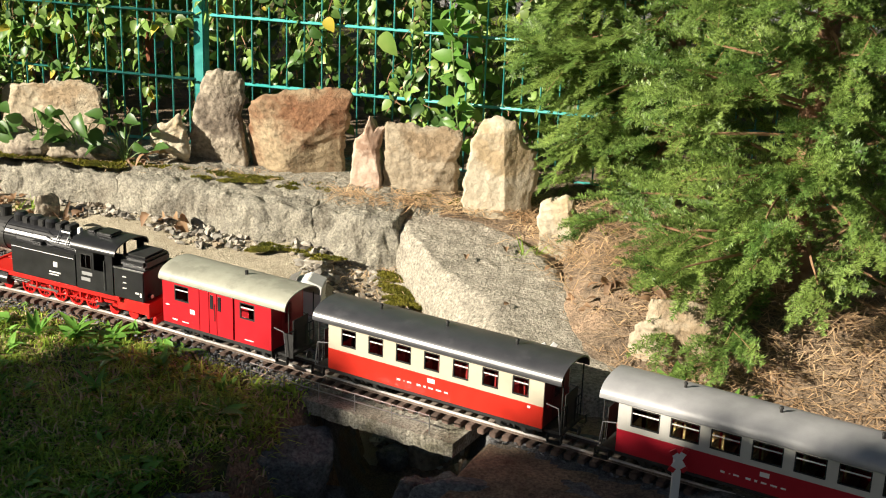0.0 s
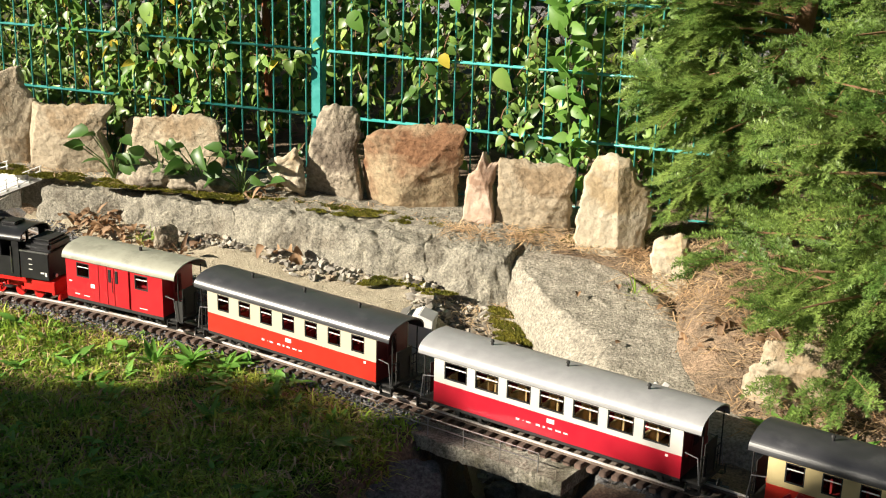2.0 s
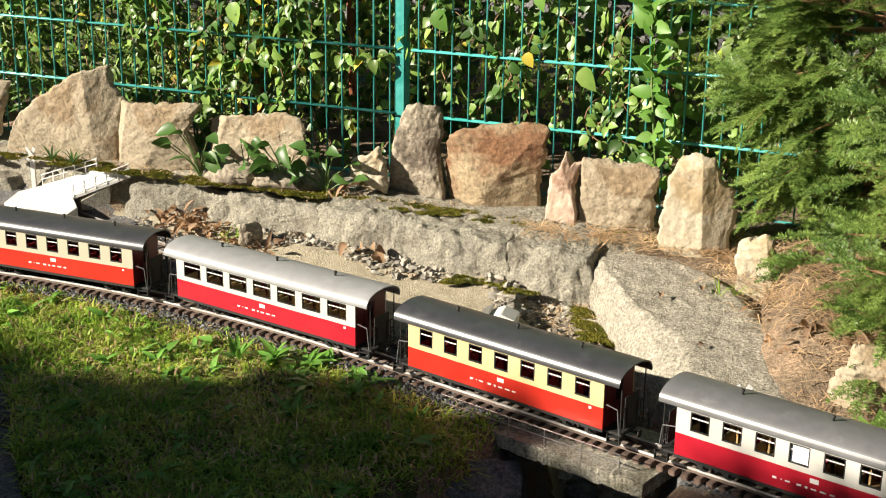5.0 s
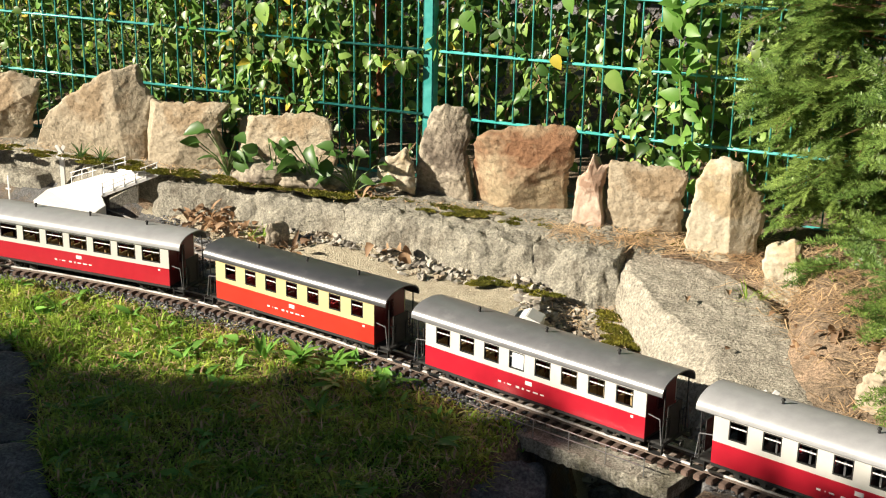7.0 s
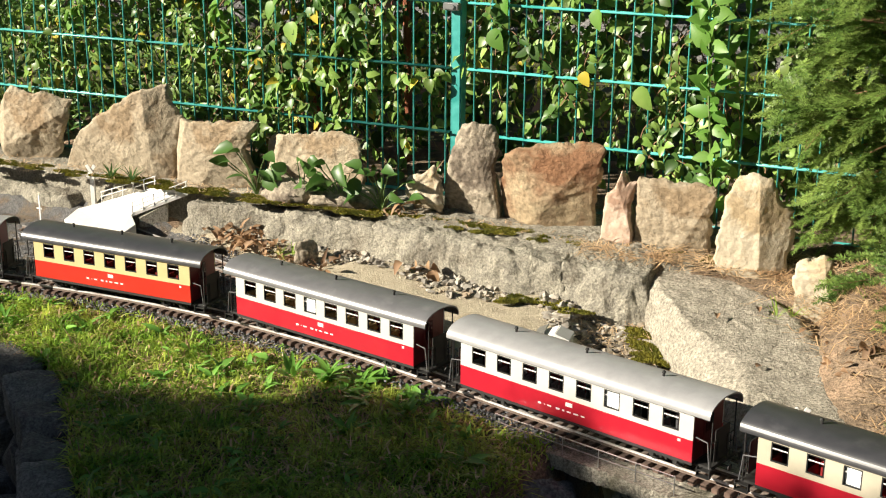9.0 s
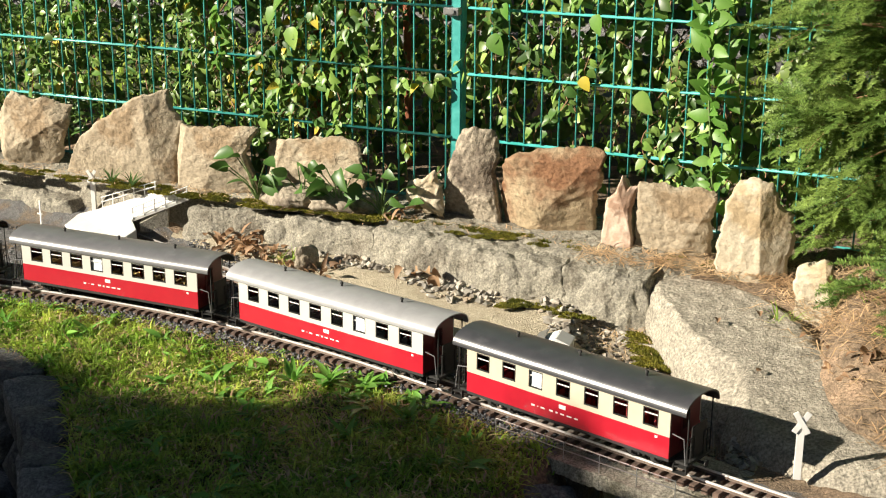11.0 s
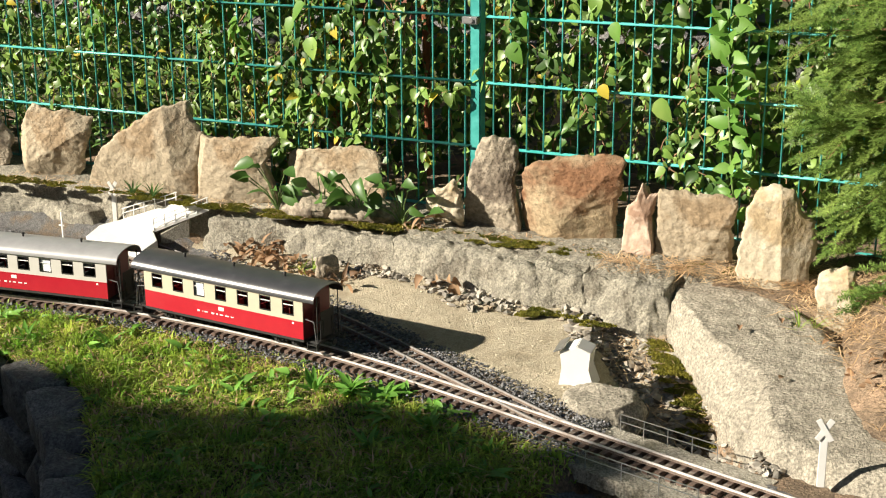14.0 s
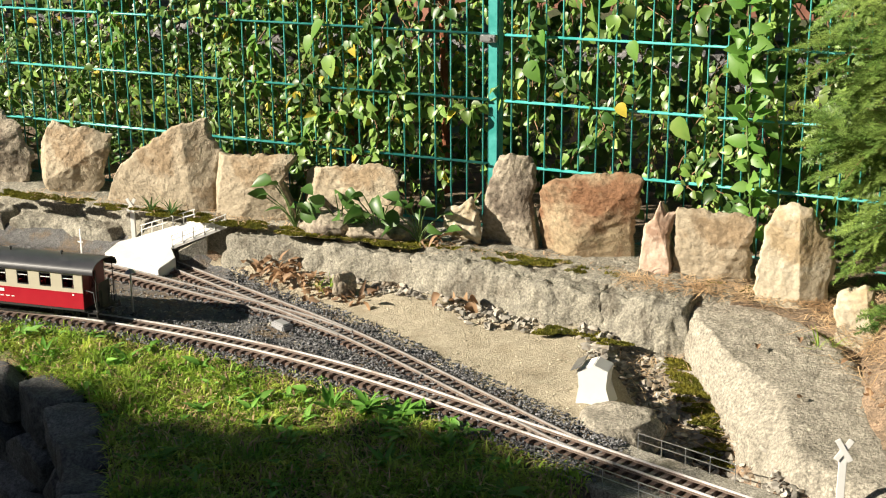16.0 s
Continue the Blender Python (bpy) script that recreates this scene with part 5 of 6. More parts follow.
def conifer(name, label, trunk, height_, radius, n_branch, seed, z_low, droop=0.3, needle=0.013, sprays=6, bare=None, spray_l=0.17, heading=None, bristle=0.3, width=0.05, skirt=1.0):
    """Limbs from a trunk, each with flat feathered sprays of needles. bare: a heading with few limbs."""
    rg = np.random.default_rng(seed)
    base = tagged(new(name), label, "conifer")
    base.matrix_basis = pose(*trunk)
    bm = bmesh.new()
    rings = []
    for k in range(14):
        f = k / 13
        r_ = 0.034 - 0.020 * f + 0.003 * math.sin(k * 2.3)
        c = (math.sin(k * 1.1) * 0.010, math.cos(k * 1.4) * 0.010, height_ * f - 0.06)
        rings.append([bm.verts.new((c[0] + r_ * math.cos(j * math.tau / 12), c[1] + r_ * math.sin(j * math.tau / 12), c[2])) for j in range(12)])
        if k:
            for j in range(12):
                bm.faces.new((rings[-2][j], rings[-2][(j + 1) % 12], rings[-1][(j + 1) % 12], rings[-1][j]))
    part("trunk", bm, M_BARK, base, smooth=True)
    wood = bmesh.new()
    chunks = []

    def normed(v):
        return v / (np.linalg.norm(v) + 1e-9)

    def feather(p, d, up, l, dense):
        """Needles in two ranks along a twig from p."""
        sd = normed(np.cross(d, up))
        un = np.cross(sd, d)
        m = max(6, int(2 * l / dense))
        i = np.arange(m)[:, None]
        q = p + d * l * (i + 0.5) / m
        e = sd * np.where(i % 2, 1, -1) * rg.uniform(0.7, 1.0, (m, 1)) + d * rg.uniform(0.45, 0.8, (m, 1)) + un * rg.normal(0.15, bristle, (m, 1))
        e = e / np.linalg.norm(e, axis=1)[:, None] * needle * rg.uniform(0.75, 1.2, (m, 1)) * (1.0 - 0.35 * i / m)
        wv = np.cross(e, un)
        wv = wv / (np.linalg.norm(wv, axis=1)[:, None] + 1e-9) * 0.00125
        chunks.append(np.stack([q - wv, q + wv, q + e], 1).reshape(-1, 3))

    def spray(p, d, l, up, width):
        """A flat frond: a stem with side twigs that shorten to its tip."""
        n = max(4, int(l / 0.016))
        q, step = np.array(p, float), l / n
        path = [Vector(q)]
        for j in range(n):
            u = j / n
            d = normed(d + np.array([0, 0, -droop * 0.22 / n * 4 * (0.3 + u)]) + rg.normal(0, 0.03, 3))
            sd = normed(np.cross(d, up))
            for s_ in (-1, 1):
                if rg.random() < 0.06:
                    continue
                tl = width * (1 - u) ** 0.75 * rg.uniform(0.7, 1.1) * min(1, 0.45 + 2.5 * u) + 0.014
                td = normed(d * 0.95 + sd * s_ * 0.6 + up * rg.normal(0.05, 0.22))
                feather(q + d * step * rg.random(), td, up, tl, 0.0030)
            feather(q, d, up, step, 0.0030)
            q = q + d * step
            path.append(Vector(q))
        feather(q, d, up, 0.03, 0.0026)
        return path

    for b in range(n_branch):
        f = (b + rg.random()) / n_branch
        z = z_low + (height_ - z_low) * f
        a = b * 2.39996 + rg.normal(0, 0.35)
        if heading is not None and rg.random() < 0.55:
            a = heading + rg.normal(0, 0.75)
        if bare is not None and abs((a - bare + math.pi) % math.tau - math.pi) < 0.30 and rg.random() < 0.8:
            a += 0.6 * (1 if rg.random() < 0.5 else -1)
        l = radius * (1.05 - 0.7 * f) * rg.uniform(0.6, 1.05) * (skirt + (1 - skirt) * min(1, (z - z_low) / 0.35))
        d = normed(np.array([math.cos(a), math.sin(a), rg.normal(0.12, 0.16)]))
        limb, q = [], np.array([0, 0, z])
        n = 9
        for j in range(n + 1):
            limb.append(Vector(q))
            q = q + d * l / n
            d = normed(d + np.array([0, 0, -droop * 0.16]) + rg.normal(0, 0.05, 3))
        add_path(wood, limb[:-1], 0.0060 * (1.1 - 0.6 * f), 5, 0.0018)
        for k in range(sprays):
            j = min(n, 2 + int(rg.random() * (n - 1)))
            t_ = normed(np.array(limb[j] - limb[j - 1]))
            up = normed(np.array([-0.25, -0.35, 1.0]) + 0.30 * rg.normal(0, 1, 3))
            sd = normed(np.cross(t_, up))
            way = normed(t_ * rg.uniform(0.6, 1.0) + sd * rg.choice((-1, 1)) * rg.uniform(0.3, 0.9) + np.array([0, 0, rg.normal(0.0, 0.2)]))
            path = spray(np.array(limb[j]), way, spray_l * rg.uniform(0.6, 1.15), up, width)
            if k % 3 == 0:
                add_path(wood, path[:-2], 0.0016, 4, 0.0008)
        up = normed(np.array([-0.25, -0.35, 1.0]) + 0.25 * rg.normal(0, 1, 3))
        spray(np.array(limb[-2]), normed(np.array(limb[-1] - limb[-2])), spray_l * 1.1, up, width)
    part("branchwork", wood, M_TWIG, base)["kind"] = "stuff"
    V = np.concatenate(chunks)
    me = bpy.data.meshes.new("needles")
    k = len(V) // 3
    me.vertices.add(len(V))
    me.vertices.foreach_set("co", V.astype(np.float32).ravel())
    me.loops.add(len(V))
    me.loops.foreach_set("vertex_index", np.arange(len(V), dtype=np.int32))
    me.polygons.add(k)
    me.polygons.foreach_set("loop_start", np.arange(0, 3 * k, 3, dtype=np.int32))
    me.update(calc_edges=True)
    me.materials.append(M_NEEDLE)
    ob = new("needles", me)
    ob.parent = base
    ob["kind"] = "stuff"
    return base


def grass():
    """Tufts of blades, creeping broad leaves, straw lying flat and bare patches."""
    rg = np.random.default_rng(17)
    G, Dry, Broad = Leaves(), Leaves(), Leaves()
    edge = lambda x: np.interp(x, [-2.0, -1.02, -0.51, -0.09, 0.2, 0.6, 0.8], [-1.00, -1.09, -1.26, -1.72, -1.9, -1.8, -1.7])

    def inside(x, y):
        return edge(x) - 0.02 < y < line_y(x) - 0.062 and x < 0.60 + 0.10 * math.sin(y * 9) + 0.12 * (y < -1.3)

    def patch(x, y, w):
        return 0.5 + 0.5 * math.sin(x * w + 3 * math.sin(y * w * 0.7)) * math.sin(y * w * 1.1 + x * 5)

    n = 0
    while n < 2700:
        x, y = rg.uniform(-1.9, 0.80), rg.uniform(-1.95, -0.90)
        if not inside(x, y):
            continue
        n += 1
        lush = patch(x, y, 9)
        close = min(1, (line_y(x) - 0.055 - y) / 0.12)
        if rg.random() > 0.25 + 0.75 * close:
            continue
        m = int(rg.uniform(10, 26) * (0.5 + lush))
        comb = rg.uniform(0, math.tau)
        tall = rg.uniform(0.5, 1.3) * (0.5 + 0.6 * lush) * (0.5 + 0.5 * close)
        for _ in range(m):
            px, py = x + rg.normal(0, 0.017), y + rg.normal(0, 0.017)
            a = comb + rg.normal(0, 1.1)
            lean = abs(rg.normal(0.9, 0.4))
            way = np.array([math.cos(a) * lean, math.sin(a) * lean, 1.0])
            (Dry if rg.random() < 0.06 + 0.18 * (1 - lush) else G).blade(np.array([px, py, ground_z(px, py) - 0.003]), way / np.linalg.norm(way), rg.uniform(0.028, 0.062) * tall, rg.uniform(0.0026, 0.0058), rg.uniform(0.1, 1.1))
    n = 0
    while n < 9000:
        x, y = rg.uniform(-1.9, 0.80), rg.uniform(-1.95, -0.90)
        if not inside(x, y):
            continue
        n += 1
        a = rg.uniform(0, math.tau)
        lean = abs(rg.normal(0.5, 0.35))
        way = np.array([math.cos(a) * lean, math.sin(a) * lean, 1.0])
        (Dry if rg.random() < 0.14 else G).blade(np.array([x, y, ground_z(x, y) - 0.003]), way / np.linalg.norm(way), rg.uniform(0.012, 0.03), rg.uniform(0.002, 0.004), rg.uniform(0.0, 0.9))
    # straw lying in the thin places
    for _ in range(3200):
        x, y = rg.uniform(-1.7, 0.6), rg.uniform(-1.9, -0.92)
        if not inside(x, y) or patch(x, y, 9) > 0.55:
            continue
        a = rg.uniform(0, math.tau)
        way = np.array([math.cos(a), math.sin(a), abs(rg.normal(0.1, 0.15))])
        Dry.blade(np.array([x, y, ground_z(x, y) + rg.uniform(0.002, 0.010)]), way / np.linalg.norm(way), rg.uniform(0.02, 0.05), 0.0024, 0.6)
    # clover and plantain rosettes
    n = 0
    while n < 150:
        x, y = rg.uniform(-1.5, 0.62), rg.uniform(-1.8, -0.95)
        if not inside(x, y) or (n > 60 and patch(x, y, 7) < 0.5):
            continue
        n += 1
        big = rg.uniform(0.018, 0.05)
        for _ in range(rg.integers(4, 9)):
            a = rg.uniform(0, math.tau)
            way = np.array([math.cos(a), math.sin(a), rg.uniform(0.2, 1.1)])
            l = big * rg.uniform(0.6, 1.2)
            Broad.leaf(np.array([x + rg.normal(0, 0.006), y + rg.normal(0, 0.006), ground_z(x, y) + rg.uniform(0.002, 0.014)]), way, np.array([-0.2, -0.2, 1.0]) + 0.35 * unit(rg), l, l * rg.uniform(0.28, 0.5), 0.3, rg.uniform(0.2, 0.8))
    G.make("grass", M_GRASS, "uneven tufted green lawn grass beside the track", "grass")
    Dry.make("dry_grass", M_STRAW, "dry yellow blades and straw among the grass", "grass")
    Broad.make("lawn_weeds", M_WEED, "small broad-leaved weeds among the grass", "weeds")


def weed(x, y, n, l, w, seed, label="broad-leaved green weed in the grass", material=None, z=None, steep=0.5, group="weeds"):
    rg = np.random.default_rng(seed)
    base = tagged(new("weed"), label, "weed", group)
    z = ground_z(x, y) if z is None else z
    base.matrix_basis = pose(x, y, z)
    for k in range(n):
        L = Leaves()
        a = rg.uniform(0, math.tau)
        way = np.array([math.cos(a), math.sin(a), steep * rg.uniform(0.25, 1.6)])
        ll = l * rg.uniform(0.4, 1.1)
        L.leaf(np.array([0, 0, 0.0]) + way * 0.004, way, np.array([0, 0, 1.0]) + 0.3 * unit(rg), ll, ll * w * rg.uniform(0.6, 1.1), 0.3, rg.uniform(0.1, 0.7))
        L.make("leaf", material or M_WEED, parent=base, kind="part")
    return base


def broad_plant(x, y, z, seed):
    """A plant of a few stalked, rounded leaves."""
    rg = np.random.default_rng(seed)
    base = tagged(new("broad_leaved_plant"), "dark green plant with rounded leaves before the stones", "plant", "broad-leaved plants on the ledge")
    base.matrix_basis = pose(x, y, z)
    for k in range(11):
        a = rg.uniform(math.pi * 0.95, math.pi * 2.05)
        tip = np.array([math.cos(a) * rg.uniform(0.03, 0.11), -0.015 + 0.5 * math.sin(a) * 0.05, rg.uniform(0.05, 0.15)])
        bm = add_path(bmesh.new(), [Vector((0, 0, 0)), Vector(tip * np.array([0.4, 0.4, 0.6])), Vector(tip)], 0.0024, 5, 0.0016)
        st = part("stalk", bm, M_STEM, base)
        L = Leaves()
        l = rg.uniform(0.035, 0.072)
        way = np.array([math.cos(a), -0.35, rg.uniform(-0.6, 0.6)])
        L.leaf(tip, way, np.array([-0.4, -0.45, 0.9]) + 0.9 * unit(rg), l, l * rg.uniform(0.6, 0.9), rg.uniform(0.2, 0.6), rg.uniform(0.1, 0.6))
        L.make("leaf", M_LEAF_DARK, parent=base, kind="part")


def litter():
    """Dead needles and dry leaves on the bank and along the ledge."""
    rg = np.random.default_rng(29)
    N = Leaves()

    def put(x, y, z, l):
        a = rg.uniform(0, math.tau)
        way = np.array([math.cos(a), math.sin(a), rg.normal(0, 0.22)])
        N.blade(np.array([x, y, z]), way / np.linalg.norm(way), l, 0.0026, 0.5 + rg.normal(0, 0.2))

    n = 0
    while n < 11000:
        x, y = rg.uniform(0.95, 2.2), rg.uniform(-1.12, -0.15)
        lim = np.interp(y, [-1.12, -0.9, -0.66, -0.46, -0.3], [1.50, 1.38, 1.24, 1.08, 0.9])
        if x < lim - 0.16 * rg.random() ** 2:
            continue
        n += 1
        put(x, y, max(ground_z(x, y), 0.116 + 0.125 * (y + 0.33) if x < lim + 0.06 else -1) + rg.uniform(0.002, 0.02), rg.uniform(0.02, 0.06))
    for _ in range(900):
        x = rg.uniform(0.45, 1.0)
        put(x, -0.28 + rg.normal(0, 0.04), 0.132 + rg.uniform(0, 0.006), rg.uniform(0.02, 0.07))
    for _ in range(700):
        x = rg.uniform(-1.7, 0.5)
        put(x, -0.20 + rg.normal(0, 0.035), 0.128 + rg.uniform(0, 0.006), rg.uniform(0.012, 0.03))
    for _ in range(260):
        y = rg.uniform(-0.8, -0.42)
        x = float(apron_edge(y)) - rg.uniform(-0.02, 0.2)
        put(x, y, ground_z(x, y) + 0.012, rg.uniform(0.02, 0.05))
    N.make("needle_litter", M_STRAW, "reddish dead needles and straw strewn over the bank", "needle litter")
    D = Leaves()
    for (x, y, n, r) in ((-0.52, -0.36, 26, 0.05), (-0.42, -0.42, 18, 0.04), (-0.30, -0.43, 14, 0.04), (-0.64, -0.31, 60, 0.045), (-0.17, -0.20, 16, 0.05), (1.30, -0.75, 20, 0.08)):
        for _ in range(n):
            px, py = x + rg.normal(0, r), y + rg.normal(0, r * 0.5)
            D.leaf(np.array([px, py, ground_z(px, py) + rg.uniform(0.006, 0.05 if r == 0.05 else 0.03)]), unit(rg), np.array([-0.3, -0.5, 1]) + 0.8 * unit(rg), rg.uniform(0.016, 0.046), rg.uniform(0.010, 0.022), 0.6, 0.7)
    D.make("dry_leaves", M_LEAF_DRY, "curled brown dry leaves in the angle of the ledge", "dry leaves")
    for x, y, l in ((0.055, -0.405, 0.040), (0.085, -0.415, 0.046), (0.03, -0.40, 0.034), (-0.02, -0.395, 0.036), (0.07, -0.395, 0.03)):
        L = Leaves()
        L.leaf(np.array([x - 0.02, y, 0.045]), np.array([math.cos(x * 90), math.sin(x * 70) * 0.6, 0.5 * math.sin(x * 130)]), np.array([-0.5 * math.cos(x * 60), -0.9, 1.0]), l, l * 0.8, 0.9, 0.6)
        L.make("fallen_leaf", M_LEAF_DRY, "orange-brown fallen leaf on the gravel", "leaf", kind="thing")
    rg2 = random.Random(3)
    for k in range(9):
        x, y = rg2.uniform(0.68, 1.22), rg2.uniform(-0.85, -0.36)
        if x < float(apron_edge(y)) + 0.06:
            continue
        L = Leaves()
        zz = 0.116 + 0.125 * (y + 0.33) - 0.01 * (x - 0.6) + 0.010
        L.leaf(np.array([x, y, zz]), np.array([rg2.uniform(-1, 1), rg2.uniform(-1, 1), 0.1]), np.array([0.1, 0, 1.0]), 0.024, 0.015, 0.6, 0.3)
        L.make("fallen_leaf", M_TWIG, "small brown leaf lying on the bedrock", "leaf", kind="thing")


climbers()
tall_shoot()
conifer("yew", "spreading green yew with feathery drooping sprays beside the fence", (1.31, -0.09, 0.12), 1.5, 0.46, 125, 41, 0.14, droop=0.26, needle=0.014, sprays=6, heading=math.radians(195), skirt=0.45)
conifer("spruce", "young spruce with brown trunk showing between its limbs", (1.655, -0.66, 0.05), 1.7, 0.42, 165, 42, 0.06, droop=0.20, needle=0.013, sprays=8, spray_l=0.115, bristle=0.55, width=0.04, heading=math.radians(-110))
conifer("spruce", "dense green spruce beside the bank", (2.02, -0.28, 0.12), 1.8, 0.56, 80, 43, 0.03, droop=0.2, needle=0.014, sprays=5, heading=math.radians(-130))
grass()
litter()
for k, (x, y, n, l, w) in enumerate(((0.10, -1.06, 12, 0.085, 0.38), (0.02, -1.09, 8, 0.07, 0.4), (0.19, -1.07, 9, 0.075, 0.34), (-0.30, -1.05, 8, 0.06, 0.3), (-0.62, -1.03, 8, 0.055, 0.35), (-0.85, -1.08, 9, 0.06, 0.35), (-0.15, -1.12, 7, 0.06, 0.3), (0.36, -1.17, 8, 0.07, 0.35), (0.52, -1.22, 8, 0.06, 0.35), (0.28, -1.30, 8, 0.07, 0.35))):
    weed(x, y, n + 8, l * 0.85, w * 0.75, 200 + k, steep=1.3)
for k, (x, y) in enumerate(((1.50, -1.03), (1.58, -1.02), (1.44, -1.05), (1.55, -1.08))):
    weed(x, y, 9, 0.095, 0.5, 220 + k, "bright green dock leaves beside the track", M_LEAF_LIME, steep=1.1, z=0.0, group="dock plants")
for k, x in enumerate((-0.62, -0.47, -0.33, -0.20)):
    broad_plant(x, -0.215 + 0.01 * (k % 2), 0.125, 230 + k)
for k, (x, y, z) in enumerate(((-0.40, -0.385, 0.01), (-0.43, -0.40, 0.01), (1.02, -0.55, 0.10), (1.05, -0.53, 0.10), (1.20, -0.42, 0.13))):
    weed(x, y, 14, 0.055, 0.06, 240 + k, "tuft of green grass at the rock", M_GRASS, z=z, steep=1.5, group="grass tufts")
for k, (x, y) in enumerate(((-1.06, -0.25), (-1.14, -0.25))):
    weed(x, y, 26, 0.055, 0.10, 250 + k, "dark heath sprig on the ledge", M_LEAF_DARK, z=0.125, steep=2.2, group="heath sprigs")
weed(0.98, -1.62, 30, 0.075, 0.12, 260, "green grass tuft beside the gully, in shade", M_GRASS, z=-0.12, steep=1.3, group="grass tufts")


# ---- beyond the fence ----
def beyond():
    rg = np.random.default_rng(33)
    G = Leaves()
    for _ in range(5000):
        x, y = rg.uniform(-4.5, 2.0), 0.5 + 1.9 * rg.random()
        a = rg.uniform(0, math.tau)
        way = np.array([math.cos(a) * 0.5, math.sin(a) * 0.5, 1.0])
        G.blade(np.array([x, y, ground_z(x, y)]), way / 1.12, rg.uniform(0.03, 0.09), 0.012, 0.4)
    G.make("meadow_grass", M_GRASS, "sunlit grass of the garden beyond the fence", "grass")
    base = tagged(new("board_wall"), "low reddish-brown board wall beyond the fence", "board wall")
    me = finish("board", box(-1.2, 1.2, -0.015, 0.015, 0, 0.135, 0.004), M_BOARD)
    for i in range(4):
        for j in range(6):
            share("board", me, base, pose(-5.6 + i * 2.42, 3.3, 0.42 + j * 0.15))
    for i in range(5):
        part("post", box(-0.05, 0.05, -0.06, -0.017, 0, 1.4, 0.005), M_BOARD, base, at=pose(-6.8 + i * 2.42, 3.3, 0.1))
    scatter_stones("grey_chippings", [(x, y, 0.2) for x, y in zip(rg.uniform(-5, 2, 2500), rg.uniform(2.3, 3.25, 2500))], M_BLOCK, "grey chippings before the board wall", "chippings", 0.02, 0.07, 9)
    for x in (-0.62, -0.37, -0.72):
        st = tagged(new("garden_stake"), "rusty brown stake among the climbers", "stake", "rusty stakes")
        st.matrix_basis = pose(x, 0.32, 0.1, random.uniform(-2, 2), random.uniform(-2, 2), 0)
        part("stake", add_tube(bmesh.new(), (0, 0, 0), (0, 0, 1.3), 0.013, 10), M_RUSTPIPE, st)


beyond()


# ---- locomotive and baggage car ----
DRIVE = []     # (wheelset or rod, x, z, kind)


def driving_wheel(parent, x, r):
    ws = part("driving_wheelset", add_tube(bmesh.new(), (0, -0.024, 0), (0, 0.024, 0), 0.003, 8), M_BLACK_MATT, parent)
    ws.matrix_basis = pose(x, 0, r)
    for s in (-1, 1):
        bm = bmesh.new()
        n = 24
        for r0, r1, y0, y1 in ((r * 0.80, r, 0.0215, 0.0275), (0.0, r * 0.30, 0.0215, 0.0282)):
            rings = [[bm.verts.new((rr * math.cos(k * math.tau / n), s * yy, rr * math.sin(k * math.tau / n))) for k in range(n)] for rr, yy in ((max(r0, 0.0004), y0), (r1, y0), (r1, y1), (max(r0, 0.0004), y1))]
            for i in range(4):
                for k in range(n):
                    bm.faces.new((rings[i][k], rings[i][(k + 1) % n], rings[(i + 1) % 4][(k + 1) % n], rings[(i + 1) % 4][k]))
        w = part("wheel", bm, M_RED_LOCO, ws)
        bm = bmesh.new()
        for k in range(10):
            a = k * math.tau / 10
            add_tube(bm, (r * 0.26 * math.cos(a), s * 0.0245, r * 0.26 * math.sin(a)), (r * 0.84 * math.cos(a), s * 0.0245, r * 0.84 * math.sin(a)), 0.0012, 5)
        part("spokes", bm, M_RED_LOCO, ws)["kind"] = "stuff"
    DRIVE.append((ws, x, r, "wheel"))


